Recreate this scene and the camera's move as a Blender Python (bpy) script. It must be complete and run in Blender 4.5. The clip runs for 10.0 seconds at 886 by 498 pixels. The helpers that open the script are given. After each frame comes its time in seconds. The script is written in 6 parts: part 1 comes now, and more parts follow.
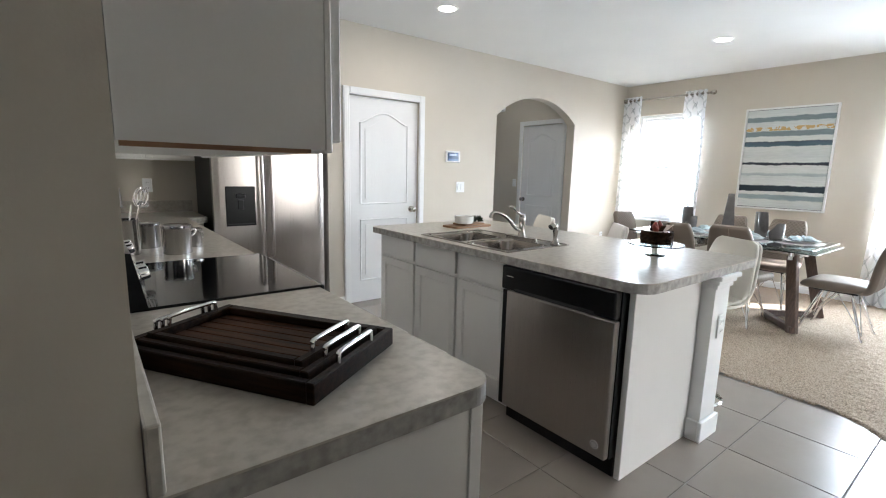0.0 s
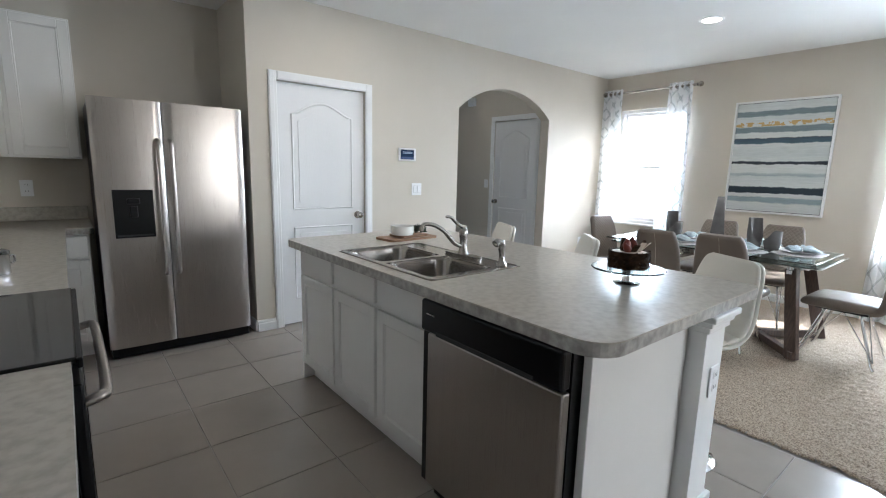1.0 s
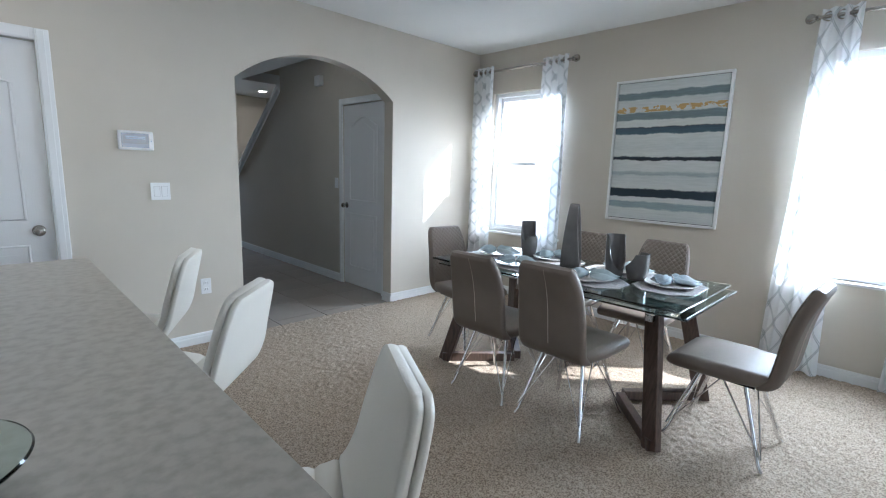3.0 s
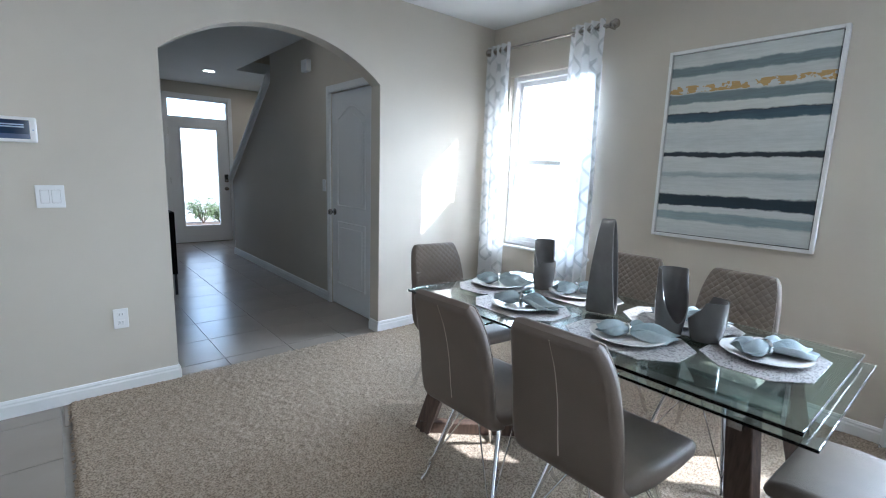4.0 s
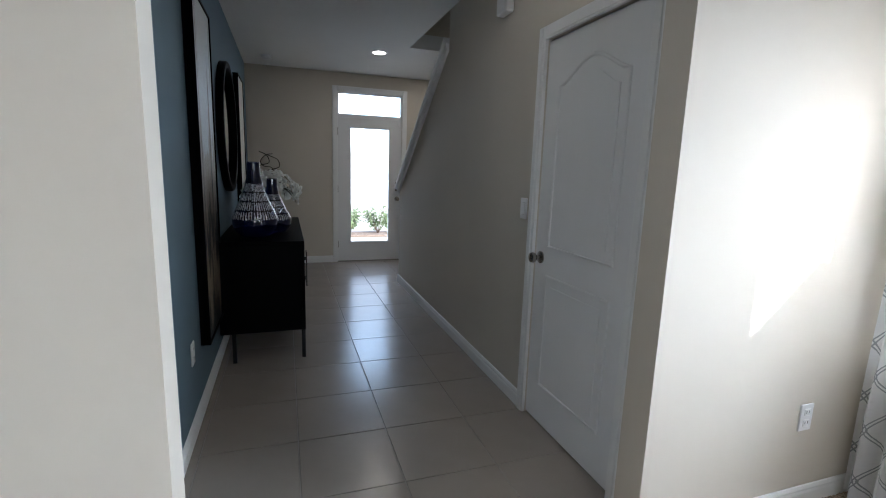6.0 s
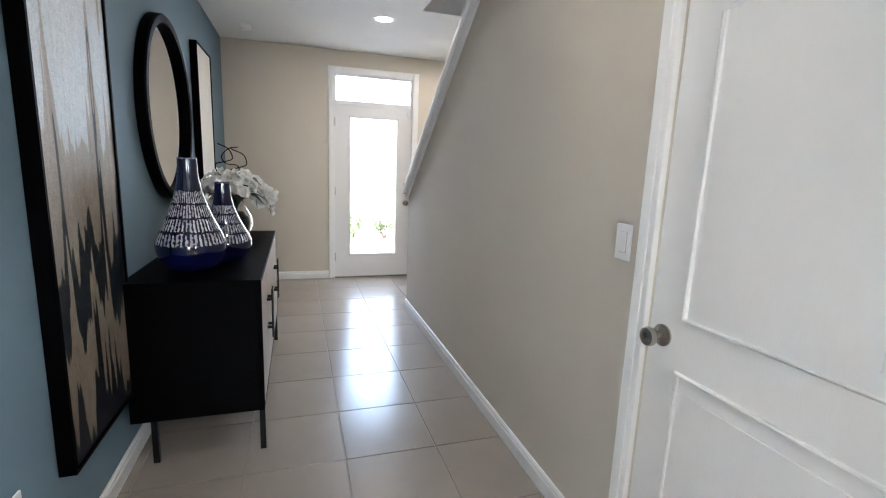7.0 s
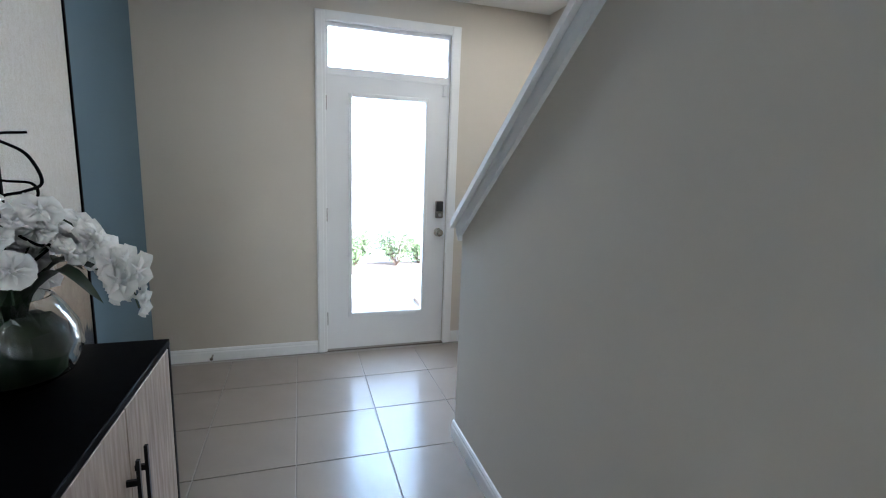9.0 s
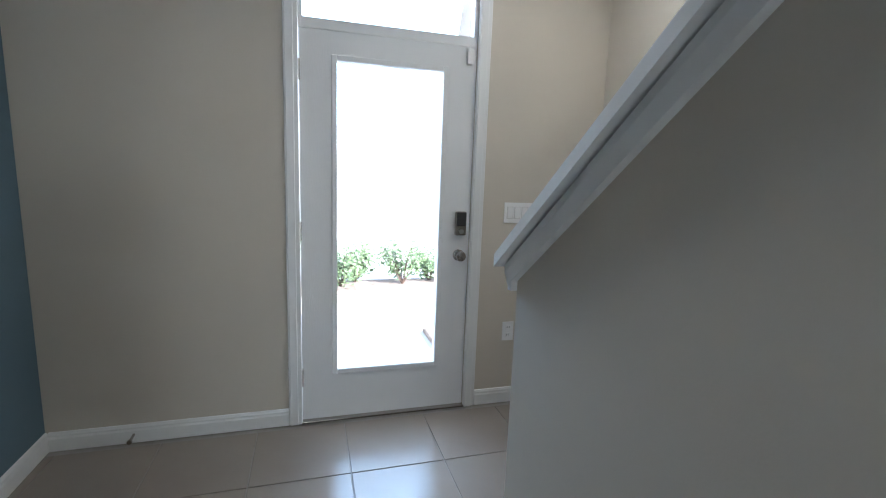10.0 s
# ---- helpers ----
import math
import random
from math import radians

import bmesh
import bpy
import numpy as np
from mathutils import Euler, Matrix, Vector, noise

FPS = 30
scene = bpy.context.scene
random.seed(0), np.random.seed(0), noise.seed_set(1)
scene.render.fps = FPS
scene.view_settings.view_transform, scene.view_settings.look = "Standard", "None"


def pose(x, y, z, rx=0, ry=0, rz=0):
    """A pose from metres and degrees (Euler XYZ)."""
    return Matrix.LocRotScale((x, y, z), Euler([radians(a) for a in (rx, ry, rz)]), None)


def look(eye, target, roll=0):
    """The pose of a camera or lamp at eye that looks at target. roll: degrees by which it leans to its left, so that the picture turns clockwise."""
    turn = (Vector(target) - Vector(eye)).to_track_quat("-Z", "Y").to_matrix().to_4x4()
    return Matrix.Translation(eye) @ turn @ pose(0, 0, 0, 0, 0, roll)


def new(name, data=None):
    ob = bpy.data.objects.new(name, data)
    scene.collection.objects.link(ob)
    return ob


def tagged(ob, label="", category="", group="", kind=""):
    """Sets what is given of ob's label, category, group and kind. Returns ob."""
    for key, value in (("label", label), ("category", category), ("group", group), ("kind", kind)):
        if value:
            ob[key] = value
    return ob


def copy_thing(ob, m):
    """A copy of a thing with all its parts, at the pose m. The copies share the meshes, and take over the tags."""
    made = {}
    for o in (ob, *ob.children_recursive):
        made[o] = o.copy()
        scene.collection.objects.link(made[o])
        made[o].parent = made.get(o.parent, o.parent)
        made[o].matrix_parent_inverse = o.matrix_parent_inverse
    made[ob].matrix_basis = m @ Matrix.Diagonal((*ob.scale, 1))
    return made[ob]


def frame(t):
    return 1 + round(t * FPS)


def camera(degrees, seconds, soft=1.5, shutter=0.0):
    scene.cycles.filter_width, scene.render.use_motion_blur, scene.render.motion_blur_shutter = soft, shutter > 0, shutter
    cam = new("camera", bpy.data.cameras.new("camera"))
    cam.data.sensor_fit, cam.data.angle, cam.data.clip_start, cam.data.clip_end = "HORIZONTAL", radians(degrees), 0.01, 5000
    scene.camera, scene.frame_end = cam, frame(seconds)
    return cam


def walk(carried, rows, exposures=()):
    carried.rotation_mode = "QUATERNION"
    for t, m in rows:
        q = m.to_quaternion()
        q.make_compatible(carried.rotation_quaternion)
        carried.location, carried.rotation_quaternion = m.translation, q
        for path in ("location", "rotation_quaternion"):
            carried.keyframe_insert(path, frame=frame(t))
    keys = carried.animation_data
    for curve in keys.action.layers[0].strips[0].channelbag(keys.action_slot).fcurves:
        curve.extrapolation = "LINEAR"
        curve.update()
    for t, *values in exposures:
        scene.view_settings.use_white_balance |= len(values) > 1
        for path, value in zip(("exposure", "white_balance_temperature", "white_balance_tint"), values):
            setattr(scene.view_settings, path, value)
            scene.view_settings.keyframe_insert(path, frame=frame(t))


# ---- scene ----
cam = camera(87.7, 10.0, soft=1.1)
PATH = [
    (0, (0.213, 0.252, 1.334), (1.426, 1.807, 1.001), 1.4),
    (0.5, (0.493, 0.45, 1.353), (1.736, 1.98, 1.015), 1.5),
    (1, (0.876, 0.538, 1.346), (2.125, 2.064, 1.012), 1.4),
    (1.5, (1.305, 0.567, 1.334), (2.559, 2.09, 1.001), 1.5),
    (2, (1.77, 0.568, 1.356), (3.079, 2.044, 1.023), 1.6),
    (2.5, (2.268, 0.563, 1.371), (3.642, 1.977, 1.036), 1.7),
    (2.7, (2.458, 0.59, 1.361), (3.846, 1.99, 1.024), 1.8),
    (3.8, (3.46, 1.011, 1.376), (4.837, 2.423, 1.046), 2.1),
    (4, (3.605, 1.137, 1.358), (4.883, 2.638, 1.025), 1.9),
    (4.5, (3.911, 1.544, 1.38), (4.945, 3.223, 1.044), 2.0),
    (5, (4.159, 2.043, 1.365), (5.018, 3.817, 1.022), 1.9),
    (5.5, (4.289, 2.594, 1.356), (4.985, 4.436, 1.011), 2.0),
    (5.7, (4.336, 2.805, 1.366), (5.003, 4.66, 1.028), 1.9),
    (7, (4.695, 4.239, 1.397), (5.295, 6.114, 1.044), 2.2),
    (7.5, (4.75, 4.8, 1.41), (5.339, 6.677, 1.055), 2.2),
    (8, (4.758, 5.34, 1.437), (5.34, 7.22, 1.085), 2.1),
    (8.5, (4.813, 5.85, 1.457), (5.391, 7.732, 1.104), 2.0),
    (9, (4.933, 6.395, 1.419), (5.525, 8.275, 1.08), 2.0),
    (9.5, (5.004, 6.909, 1.39), (5.596, 8.791, 1.064), 2.0),
    (10, (5.165, 7.427, 1.377), (5.724, 9.321, 1.058), 2.1),
]
EXPOSURES = [(0, 2.6, 5900, 10), (1.0, 2.3, 5650, 9), (2.5, 1.85, 5400, 8), (4.0, 1.8, 5280, 8), (5.5, 1.35, 5450, 9), (7.0, 3.8, 5950, 12), (8.0, 3.6, 5450, 9), (9.0, 3.4, 5350, 8), (10, 3.0, 5350, 7)]
walk(cam, [(t, look(eye, target, roll)) for t, eye, target, roll in PATH], EXPOSURES)

# ---- light ----
SUN = Vector((1.0, -1.15, 0.89)).normalized()
world = bpy.data.worlds.new("sky")
scene.world = world
world.use_nodes = True
wn = world.node_tree.nodes
sky = wn.new("ShaderNodeTexSky")
sky.sky_type = "NISHITA"
sky.sun_disc = False
sky.sun_elevation = math.asin(SUN.z)
sky.sun_rotation = math.atan2(SUN.x, SUN.y)
wn["Background"].inputs["Strength"].default_value = 0.15
haze = wn.new("ShaderNodeHueSaturation")  # a pale, hazy morning sky
haze.inputs["Saturation"].default_value = 0.45
haze.inputs["Value"].default_value = 1.3
world.node_tree.links.new(sky.outputs[0], haze.inputs["Color"])
world.node_tree.links.new(haze.outputs[0], wn["Background"].inputs["Color"])


def lamp(name, kind, m, energy, color=(1, 1, 1), size=0.1, size_y=None, angle=0.0, spread=math.pi):
    data = bpy.data.lights.new(name, kind)
    data.energy, data.color = energy, color
    if kind == "SUN":
        data.angle = angle
    elif kind == "AREA":
        data.spread = spread
        data.shape = "RECTANGLE" if size_y else "DISK"
        data.size = size
        if size_y:
            data.size_y = size_y
    else:
        data.shadow_soft_size = size
    ob = new(name, data)
    ob.matrix_world = m
    return ob


lamp("sun", "SUN", look(SUN * 20, (0, 0, 0)), 5.0, (1.0, 0.95, 0.88), angle=radians(0.5))
lamp("window_light", "AREA", look((6.985, 3.6, 1.47), (4.0, 3.45, 0.2)), 7.5, (0.86, 0.94, 1.0), 0.84, 1.4, spread=radians(100))
lamp("window_light", "AREA", look((6.985, 0.71, 1.47), (4.0, 0.8, 0.2)), 25, (0.86, 0.94, 1.0), 0.84, 1.4, spread=radians(140))
lamp("patio_door_light", "AREA", look((4.4, -2.93, 1.1), (4.6, 0, -0.9)), 2, (0.85, 0.93, 1.0), 1.9, 2.0, spread=radians(150))
lamp("front_door_light", "AREA", look((5.61, 11.6, 2.3), (5.4, 9.0, 0.6)), 8.5, (0.55, 0.75, 1.0), 1.6, 1.2)
DOWN = 0.7  # watts of one ceiling downlight

# ---- materials ----


def mat(name, color, rough=0.5, metal=0.0, var=0.0, scale=8.0, bump=0.0, bscale=60.0, color2=None, detail=6.0, coat=0.0, spec=0.5, stretch=None, contrast=(0.3, 0.7), roughvar=0.0):
    """A surface with mottled colour at one scale and relief and gloss variation at a finer one."""
    m = bpy.data.materials.new(name)
    m.use_nodes = True
    n, k = m.node_tree.nodes, m.node_tree.links
    b = n["Principled BSDF"]
    b.inputs["Roughness"].default_value = rough
    b.inputs["Metallic"].default_value = metal
    b.inputs["Specular IOR Level"].default_value = spec
    b.inputs["Coat Weight"].default_value = coat
    b.inputs["Base Color"].default_value = (*color, 1)
    tc = n.new("ShaderNodeTexCoord")
    mp = n.new("ShaderNodeMapping")
    k.new(tc.outputs["Object"], mp.inputs["Vector"])
    if stretch:
        mp.inputs["Scale"].default_value = stretch
    if color2 is None and var > 0:
        color2 = tuple(c * (1 - var) for c in color)
    if color2 is not None:
        t = n.new("ShaderNodeTexNoise")
        t.inputs["Scale"].default_value = scale
        t.inputs["Detail"].default_value = detail
        k.new(mp.outputs[0], t.inputs["Vector"])
        r = n.new("ShaderNodeValToRGB")
        r.color_ramp.elements[0].position, r.color_ramp.elements[1].position = contrast
        r.color_ramp.elements[0].color, r.color_ramp.elements[1].color = (*color2, 1), (*color, 1)
        k.new(t.outputs["Fac"], r.inputs[0])
        k.new(r.outputs[0], b.inputs["Base Color"])
    if bump > 0 or roughvar > 0:
        t2 = n.new("ShaderNodeTexNoise")
        t2.inputs["Scale"].default_value = bscale
        t2.inputs["Detail"].default_value = 4.0
        k.new(mp.outputs[0], t2.inputs["Vector"])
        if bump > 0:
            bp = n.new("ShaderNodeBump")
            bp.inputs["Strength"].default_value = bump
            bp.inputs["Distance"].default_value = 0.004
            k.new(t2.outputs["Fac"], bp.inputs["Height"])
            k.new(bp.outputs[0], b.inputs["Normal"])
        if roughvar > 0:
            mr = n.new("ShaderNodeMapRange")
            mr.inputs[3].default_value, mr.inputs[4].default_value = max(0, rough - roughvar), rough + roughvar
            k.new(t2.outputs["Fac"], mr.inputs[0])
            k.new(mr.outputs[0], b.inputs["Roughness"])
    return m


def glass(name, color=(1, 1, 1), rough=0.0, ior=1.45, alpha=0.0):
    m = mat(name, color, rough)
    b = m.node_tree.nodes["Principled BSDF"]
    b.inputs["Transmission Weight"].default_value = 1.0 - alpha
    b.inputs["IOR"].default_value = ior
    return m


def glow(name, color, strength):
    m = mat(name, color, 0.5)
    b = m.node_tree.nodes["Principled BSDF"]
    b.inputs["Emission Color"].default_value = (*color, 1)
    b.inputs["Emission Strength"].default_value = strength
    return m


WALL = mat("greige_wall_paint", (0.605, 0.553, 0.473), 0.75, var=0.05, scale=1.5, bump=0.07, bscale=180)
BLUE = mat("slate_blue_wall_paint", (0.125, 0.19, 0.24), 0.7, var=0.06, scale=1.5, bump=0.07, bscale=180)
CEIL = mat("white_ceiling_paint", (0.80, 0.80, 0.78), 0.9, var=0.03, scale=2, bump=0.2, bscale=90)
TRIM = mat("white_trim_paint", (0.80, 0.80, 0.79), 0.42, var=0.03, scale=4, bump=0.05, bscale=120)
DOORW = mat("white_door_paint", (0.78, 0.78, 0.78), 0.45, var=0.03, scale=3, bump=0.12, bscale=150, stretch=(1, 1, 0.15))
CAB = mat("white_cabinet_paint", (0.76, 0.74, 0.71), 0.45, var=0.03, scale=4, bump=0.06, bscale=100)
TILE = mat("grey_porcelain_tile", (0.335, 0.292, 0.255), 0.23, var=0.14, scale=2.5, bump=0.015, bscale=14, roughvar=0.03)
GROUT = mat("light_grout", (0.32, 0.295, 0.268), 0.9, var=0.15, scale=20, bump=0.3, bscale=200)
CARPET = mat("beige_pile_carpet", (0.475, 0.388, 0.30), 0.95, color2=(0.21, 0.16, 0.116), scale=120, detail=5, bump=0.8, bscale=260, contrast=(0.38, 0.60), spec=0.1)
LAMI = mat("mottled_grey_laminate", (0.465, 0.43, 0.375), 0.3, color2=(0.362, 0.327, 0.278), scale=34, detail=14, contrast=(0.34, 0.60), bscale=9, roughvar=0.03)
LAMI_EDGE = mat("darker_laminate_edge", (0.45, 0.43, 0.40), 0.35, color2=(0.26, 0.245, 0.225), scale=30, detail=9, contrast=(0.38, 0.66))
STEEL = mat("brushed_stainless_steel", (0.43, 0.395, 0.365), 0.28, 1.0, var=0.05, scale=3, bscale=30, stretch=(60, 60, 0.2), roughvar=0.02)
SINK = mat("satin_sink_steel", (0.33, 0.30, 0.272), 0.22, 1.0, var=0.08, scale=6, roughvar=0.06)
CHROME = mat("polished_chrome", (0.75, 0.75, 0.76), 0.08, 1.0)
NICKEL = mat("satin_nickel", (0.40, 0.375, 0.345), 0.25, 1.0)
BLACK = mat("black_plastic", (0.004, 0.004, 0.0045), 0.3, var=0.2, scale=30, spec=0.25)
COOK = mat("black_ceramic_glass", (0.003, 0.003, 0.0035), 0.05, spec=0.5)
GLASS = glass("clear_glass")
PANE = glass("window_glass", (1, 1, 1))
GREENGLASS = glass("greenish_table_glass", (0.80, 0.93, 0.90))
GROUND = mat("pale_concrete", (0.55, 0.53, 0.5), 0.9, var=0.15, scale=1.5, bump=0.2, bscale=60)

# ---- mesh helpers ----


def box(bm, x0, y0, z0, x1, y1, z1, bevel=0.0, seg=2):
    g = bmesh.ops.create_cube(bm, size=1.0)["verts"]
    for v in g:
        v.co = Vector(((x0 + x1) / 2 + v.co.x * (x1 - x0), (y0 + y1) / 2 + v.co.y * (y1 - y0), (z0 + z1) / 2 + v.co.z * (z1 - z0)))
    if bevel > 0:
        edges = list({e for v in g for e in v.link_edges})
        bmesh.ops.bevel(bm, geom=edges, offset=bevel, segments=seg, affect="EDGES", profile=0.5)
    return bm


def boxes(*rows, bevel=0.0, seg=2):
    bm = bmesh.new()
    for r in rows:
        box(bm, *r, bevel=bevel, seg=seg)
    return bm


def prism(bm, outline, axis, a, b):
    """A flat outline of (u, v) drawn out along an axis from a to b."""
    def at(u, v, d):
        return {"x": (d, u, v), "y": (u, d, v), "z": (u, v, d)}[axis]
    lo = [bm.verts.new(at(u, v, a)) for u, v in outline]
    hi = [bm.verts.new(at(u, v, b)) for u, v in outline]
    n = len(outline)
    faces = [bm.faces.new(lo), bm.faces.new(hi[::-1])]
    for i in range(n):
        faces.append(bm.faces.new((lo[i], hi[i], hi[(i + 1) % n], lo[(i + 1) % n])))
    bmesh.ops.recalc_face_normals(bm, faces=faces)
    return bm


def tube(bm, pts, radius, seg=10, closed=False):
    """A round bar along points; radius may be one number or one for each point."""
    pts = [Vector(p) for p in pts]
    n = len(pts)
    rs = radius if isinstance(radius, (list, tuple)) else [radius] * n
    rings = []
    side = None
    for i, p in enumerate(pts):
        a = pts[i - 1] if (i > 0 or closed) else p
        c = pts[(i + 1) % n] if (i < n - 1 or closed) else p
        d = (c - a).normalized()
        if side is None:
            side = d.orthogonal().normalized()
        side = (side - d * side.dot(d)).normalized()
        up = d.cross(side)
        rings.append([bm.verts.new(p + rs[i] * (math.cos(2 * math.pi * k / seg) * side + math.sin(2 * math.pi * k / seg) * up)) for k in range(seg)])
    for i in range(n if closed else n - 1):
        r0, r1 = rings[i], rings[(i + 1) % n]
        for k in range(seg):
            bm.faces.new((r0[k], r0[(k + 1) % seg], r1[(k + 1) % seg], r1[k]))
    if not closed:
        bm.faces.new(rings[0][::-1])
        bm.faces.new(rings[-1])
    return bm


def lathe(bm, profile, seg=32, cx=0.0, cy=0.0):
    """Turns (radius, height) points round the z axis."""
    rings = []
    for r, z in profile:
        if r < 1e-5:
            rings.append([bm.verts.new((cx, cy, z))])
        else:
            rings.append([bm.verts.new((cx + r * math.cos(2 * math.pi * k / seg), cy + r * math.sin(2 * math.pi * k / seg), z)) for k in range(seg)])
    faces = []
    for a, b in zip(rings, rings[1:]):
        for k in range(seg):
            q = [a[k % len(a)], a[(k + 1) % len(a)], b[(k + 1) % len(b)], b[k % len(b)]]
            q = list(dict.fromkeys(q))
            if len(q) > 2:
                faces.append(bm.faces.new(q))
    bmesh.ops.recalc_face_normals(bm, faces=faces)
    return bm


def rounded(x0, y0, x1, y1, radii, n=8):
    """A rectangle with its corners rounded; radii from the lower left one on, anticlockwise."""
    out = []
    for (cx, cy, a0), r in zip(((x0, y0, 180), (x1, y0, 270), (x1, y1, 0), (x0, y1, 90)), radii):
        sx, sy = (1 if cx == x0 else -1), (1 if cy == y0 else -1)
        if r <= 0:
            out.append((cx, cy))
            continue
        for i in range(n + 1):
            a = radians(a0 + 90 * i / n)
            out.append((cx + sx * r + r * math.cos(a), cy + sy * r + r * math.sin(a)))
    return out


def part(name, bm, material, parent=None, label="", smooth=False, m=None):
    me = bpy.data.meshes.new(name)
    bm.normal_update()
    bm.to_mesh(me)
    bm.free()
    if material:
        me.materials.append(material)
    if smooth:
        me.polygons.foreach_set("use_smooth", [True] * len(me.polygons))
        me.set_sharp_from_angle(angle=radians(38))
    ob = new(name, me)
    if parent:
        ob.parent = parent
    if m is not None:
        ob.matrix_basis = m
    if label:
        ob["label"] = label
    return ob


def thing(name, m, label, category, group=""):
    ob = new(name)
    ob.empty_display_size = 0.05
    ob.matrix_basis = m
    return tagged(ob, label, category, group)


def setting(name, bm, material, label="", category="", smooth=False):
    return tagged(part(name, bm, material, None, smooth=smooth), label, category, kind="structure")


# ---- structure ----
H = 2.65
AY, EX, FY = 4.31, 6.85, 9.89  # arch wall, window wall, front wall
ARCH = (4.133, 5.617, 1.998, 0.27)


def arch_outline(n=28):
    x0, x1, z, rise = ARCH
    w = x1 - x0
    r = (w * w / 4 + rise * rise) / (2 * rise)
    cx, cz = (x0 + x1) / 2, z + rise - r
    a = math.asin(w / 2 / r)
    return [(cx + r * math.sin(-a + 2 * a * i / n), cz + r * math.cos(-a + 2 * a * i / n)) for i in range(n + 1)]


bm = bmesh.new()
box(bm, 2.01, AY, 0, 2.225, AY + 0.13, H)
box(bm, 2.225, AY, 2.025, 3.025, AY + 0.13, H)
box(bm, 3.025, AY, 0, ARCH[0], AY + 0.13, H)
box(bm, ARCH[1], AY, 0, EX, AY + 0.13, H)
curve = arch_outline()
for (xa, za), (xb, zb) in zip(curve, curve[1:]):
    prism(bm, [(xa, za), (xb, zb), (xb, H), (xa, H)], "y", AY, AY + 0.13)
bmesh.ops.remove_doubles(bm, verts=bm.verts, dist=0.0005)
setting("wall_arch", bm, WALL, "greige painted wall with an arched opening", "wall")
setting("wall_fridge_recess", boxes((2.01, AY + 0.13, 0, 2.13, 5.05, H)), WALL, "greige side wall beside the fridge", "wall")
setting("wall_kitchen_back", boxes((0.08, 5.05, 0, 2.13, 5.19, H)), WALL, "greige kitchen back wall", "wall")
setting("wall_kitchen_west", boxes((0.085, 1.09, 0, 0.245, 5.05, H)), WALL, "greige wall behind the cooker", "wall")
setting("wall_kitchen_end", boxes((-3.0, 0.895, 0, 0.245, 1.09, H)), WALL, "greige wall end beside the worktop", "wall")


def wall_x(name, x0, x1, y0, y1, holes, material, label):
    """A wall across x with rectangular holes (y0, y1, z0, z1)."""
    bm = bmesh.new()
    y = y0
    for a, b, za, zb in sorted(holes):
        box(bm, x0, y, 0, x1, a, H)
        if za > 0:
            box(bm, x0, a, 0, x1, b, za)
        if zb < H:
            box(bm, x0, a, zb, x1, b, H)
        y = b
    box(bm, x0, y, 0, x1, y1, H)
    return setting(name, bm, material, label, "wall")


WINDOWS = ((3.17, 4.085), (0.26, 1.175))
wall_x("wall_windows", EX, EX + 0.16, -5.0, 10.03, [(a, b, 0.705, 2.21) for a, b in WINDOWS], WALL, "greige wall with two sash windows")
wall_x("wall_closet", 5.71, 5.83, AY + 0.13, 6.89, [(4.575, 5.335, 0, 2.055)], WALL, "greige hall wall with a closet door")
wall_x("wall_hall_blue", 3.81, 3.95, AY + 0.13, FY, [], BLUE, "slate blue accent wall in the hall")
bm = bmesh.new()
box(bm, 3.81, FY, 0, 5.12, FY + 0.14, H)
box(bm, 6.05, FY, 0, EX, FY + 0.14, H)
box(bm, 5.12, FY, 2.405, 6.05, FY + 0.14, H)
setting("wall_front", bm, WALL, "greige front wall round the entrance door", "wall")
bm = bmesh.new()
prism(bm, [(6.89, 0), (8.545, 0), (8.545, 1.16), (6.89, 2.395)], "x", 5.71, 5.83)
setting("wall_stair", bm, WALL, "greige half wall rising along the stairs", "wall")
# living room behind
setting("wall_south", boxes((-3.0, -3.14, 0, 3.4, -3.0, H), (5.4, -3.14, 0, 6.85, -3.0, H), (3.4, -3.14, 2.1, 5.4, -3.0, H)), WALL, "greige living room wall", "wall")
# unseen, added to keep patio light off the left of the kitchen
setting("wall_light_blocker", boxes((-3.0, -1.34, 0, 2.9, -1.2, H)), WALL, "unseen greige wall added behind the start to block light", "wall")
# out of view, added to keep the sun off the lower sash
setting("wall_sun_blocker", boxes((7.4, 2.35, -0.12, 7.55, 3.12, 2.0)), WALL, "unseen wall added to shade the lower window sash", "wall")
setting("wall_living_west", boxes((-3.14, -5.14, 0, -3.0, 1.09, H)), WALL, "greige living room wall", "wall")
bm = bmesh.new()
box(bm, -3.14, -5.14, H, 7.01, AY + 0.13, H + 0.15)
box(bm, 0.0, AY + 0.13, H, 5.71, 10.03, H + 0.15)
box(bm, 5.71, 8.2, H, 7.01, 10.03, H + 0.15)
setting("ceiling", bm, CEIL, "white textured ceiling", "ceiling")
setting("wall_stairwell", boxes((5.61, AY + 0.13, H + 0.15, 5.71, 8.3, 3.4), (5.71, 8.2, H + 0.15, 7.01, 8.3, 3.4), (5.71, AY + 0.03, H + 0.15, 7.01, AY + 0.13, 3.4), (6.87, AY + 0.13, H, 7.01, 8.2, 3.4)), WALL, "greige upper stairwell wall", "wall")
# added well below the upper floor's height, so hall light bounces off it
setting("ceiling_stairwell", boxes((5.61, AY + 0.03, 3.4, 7.01, 8.3, 3.5)), CEIL, "white stairwell ceiling, added low to bounce hall light", "ceiling")
setting("ground", boxes((-60, -60, -0.6, 60, 60, -0.12)), GROUND, "pale concrete drive and ground outside", "ground")
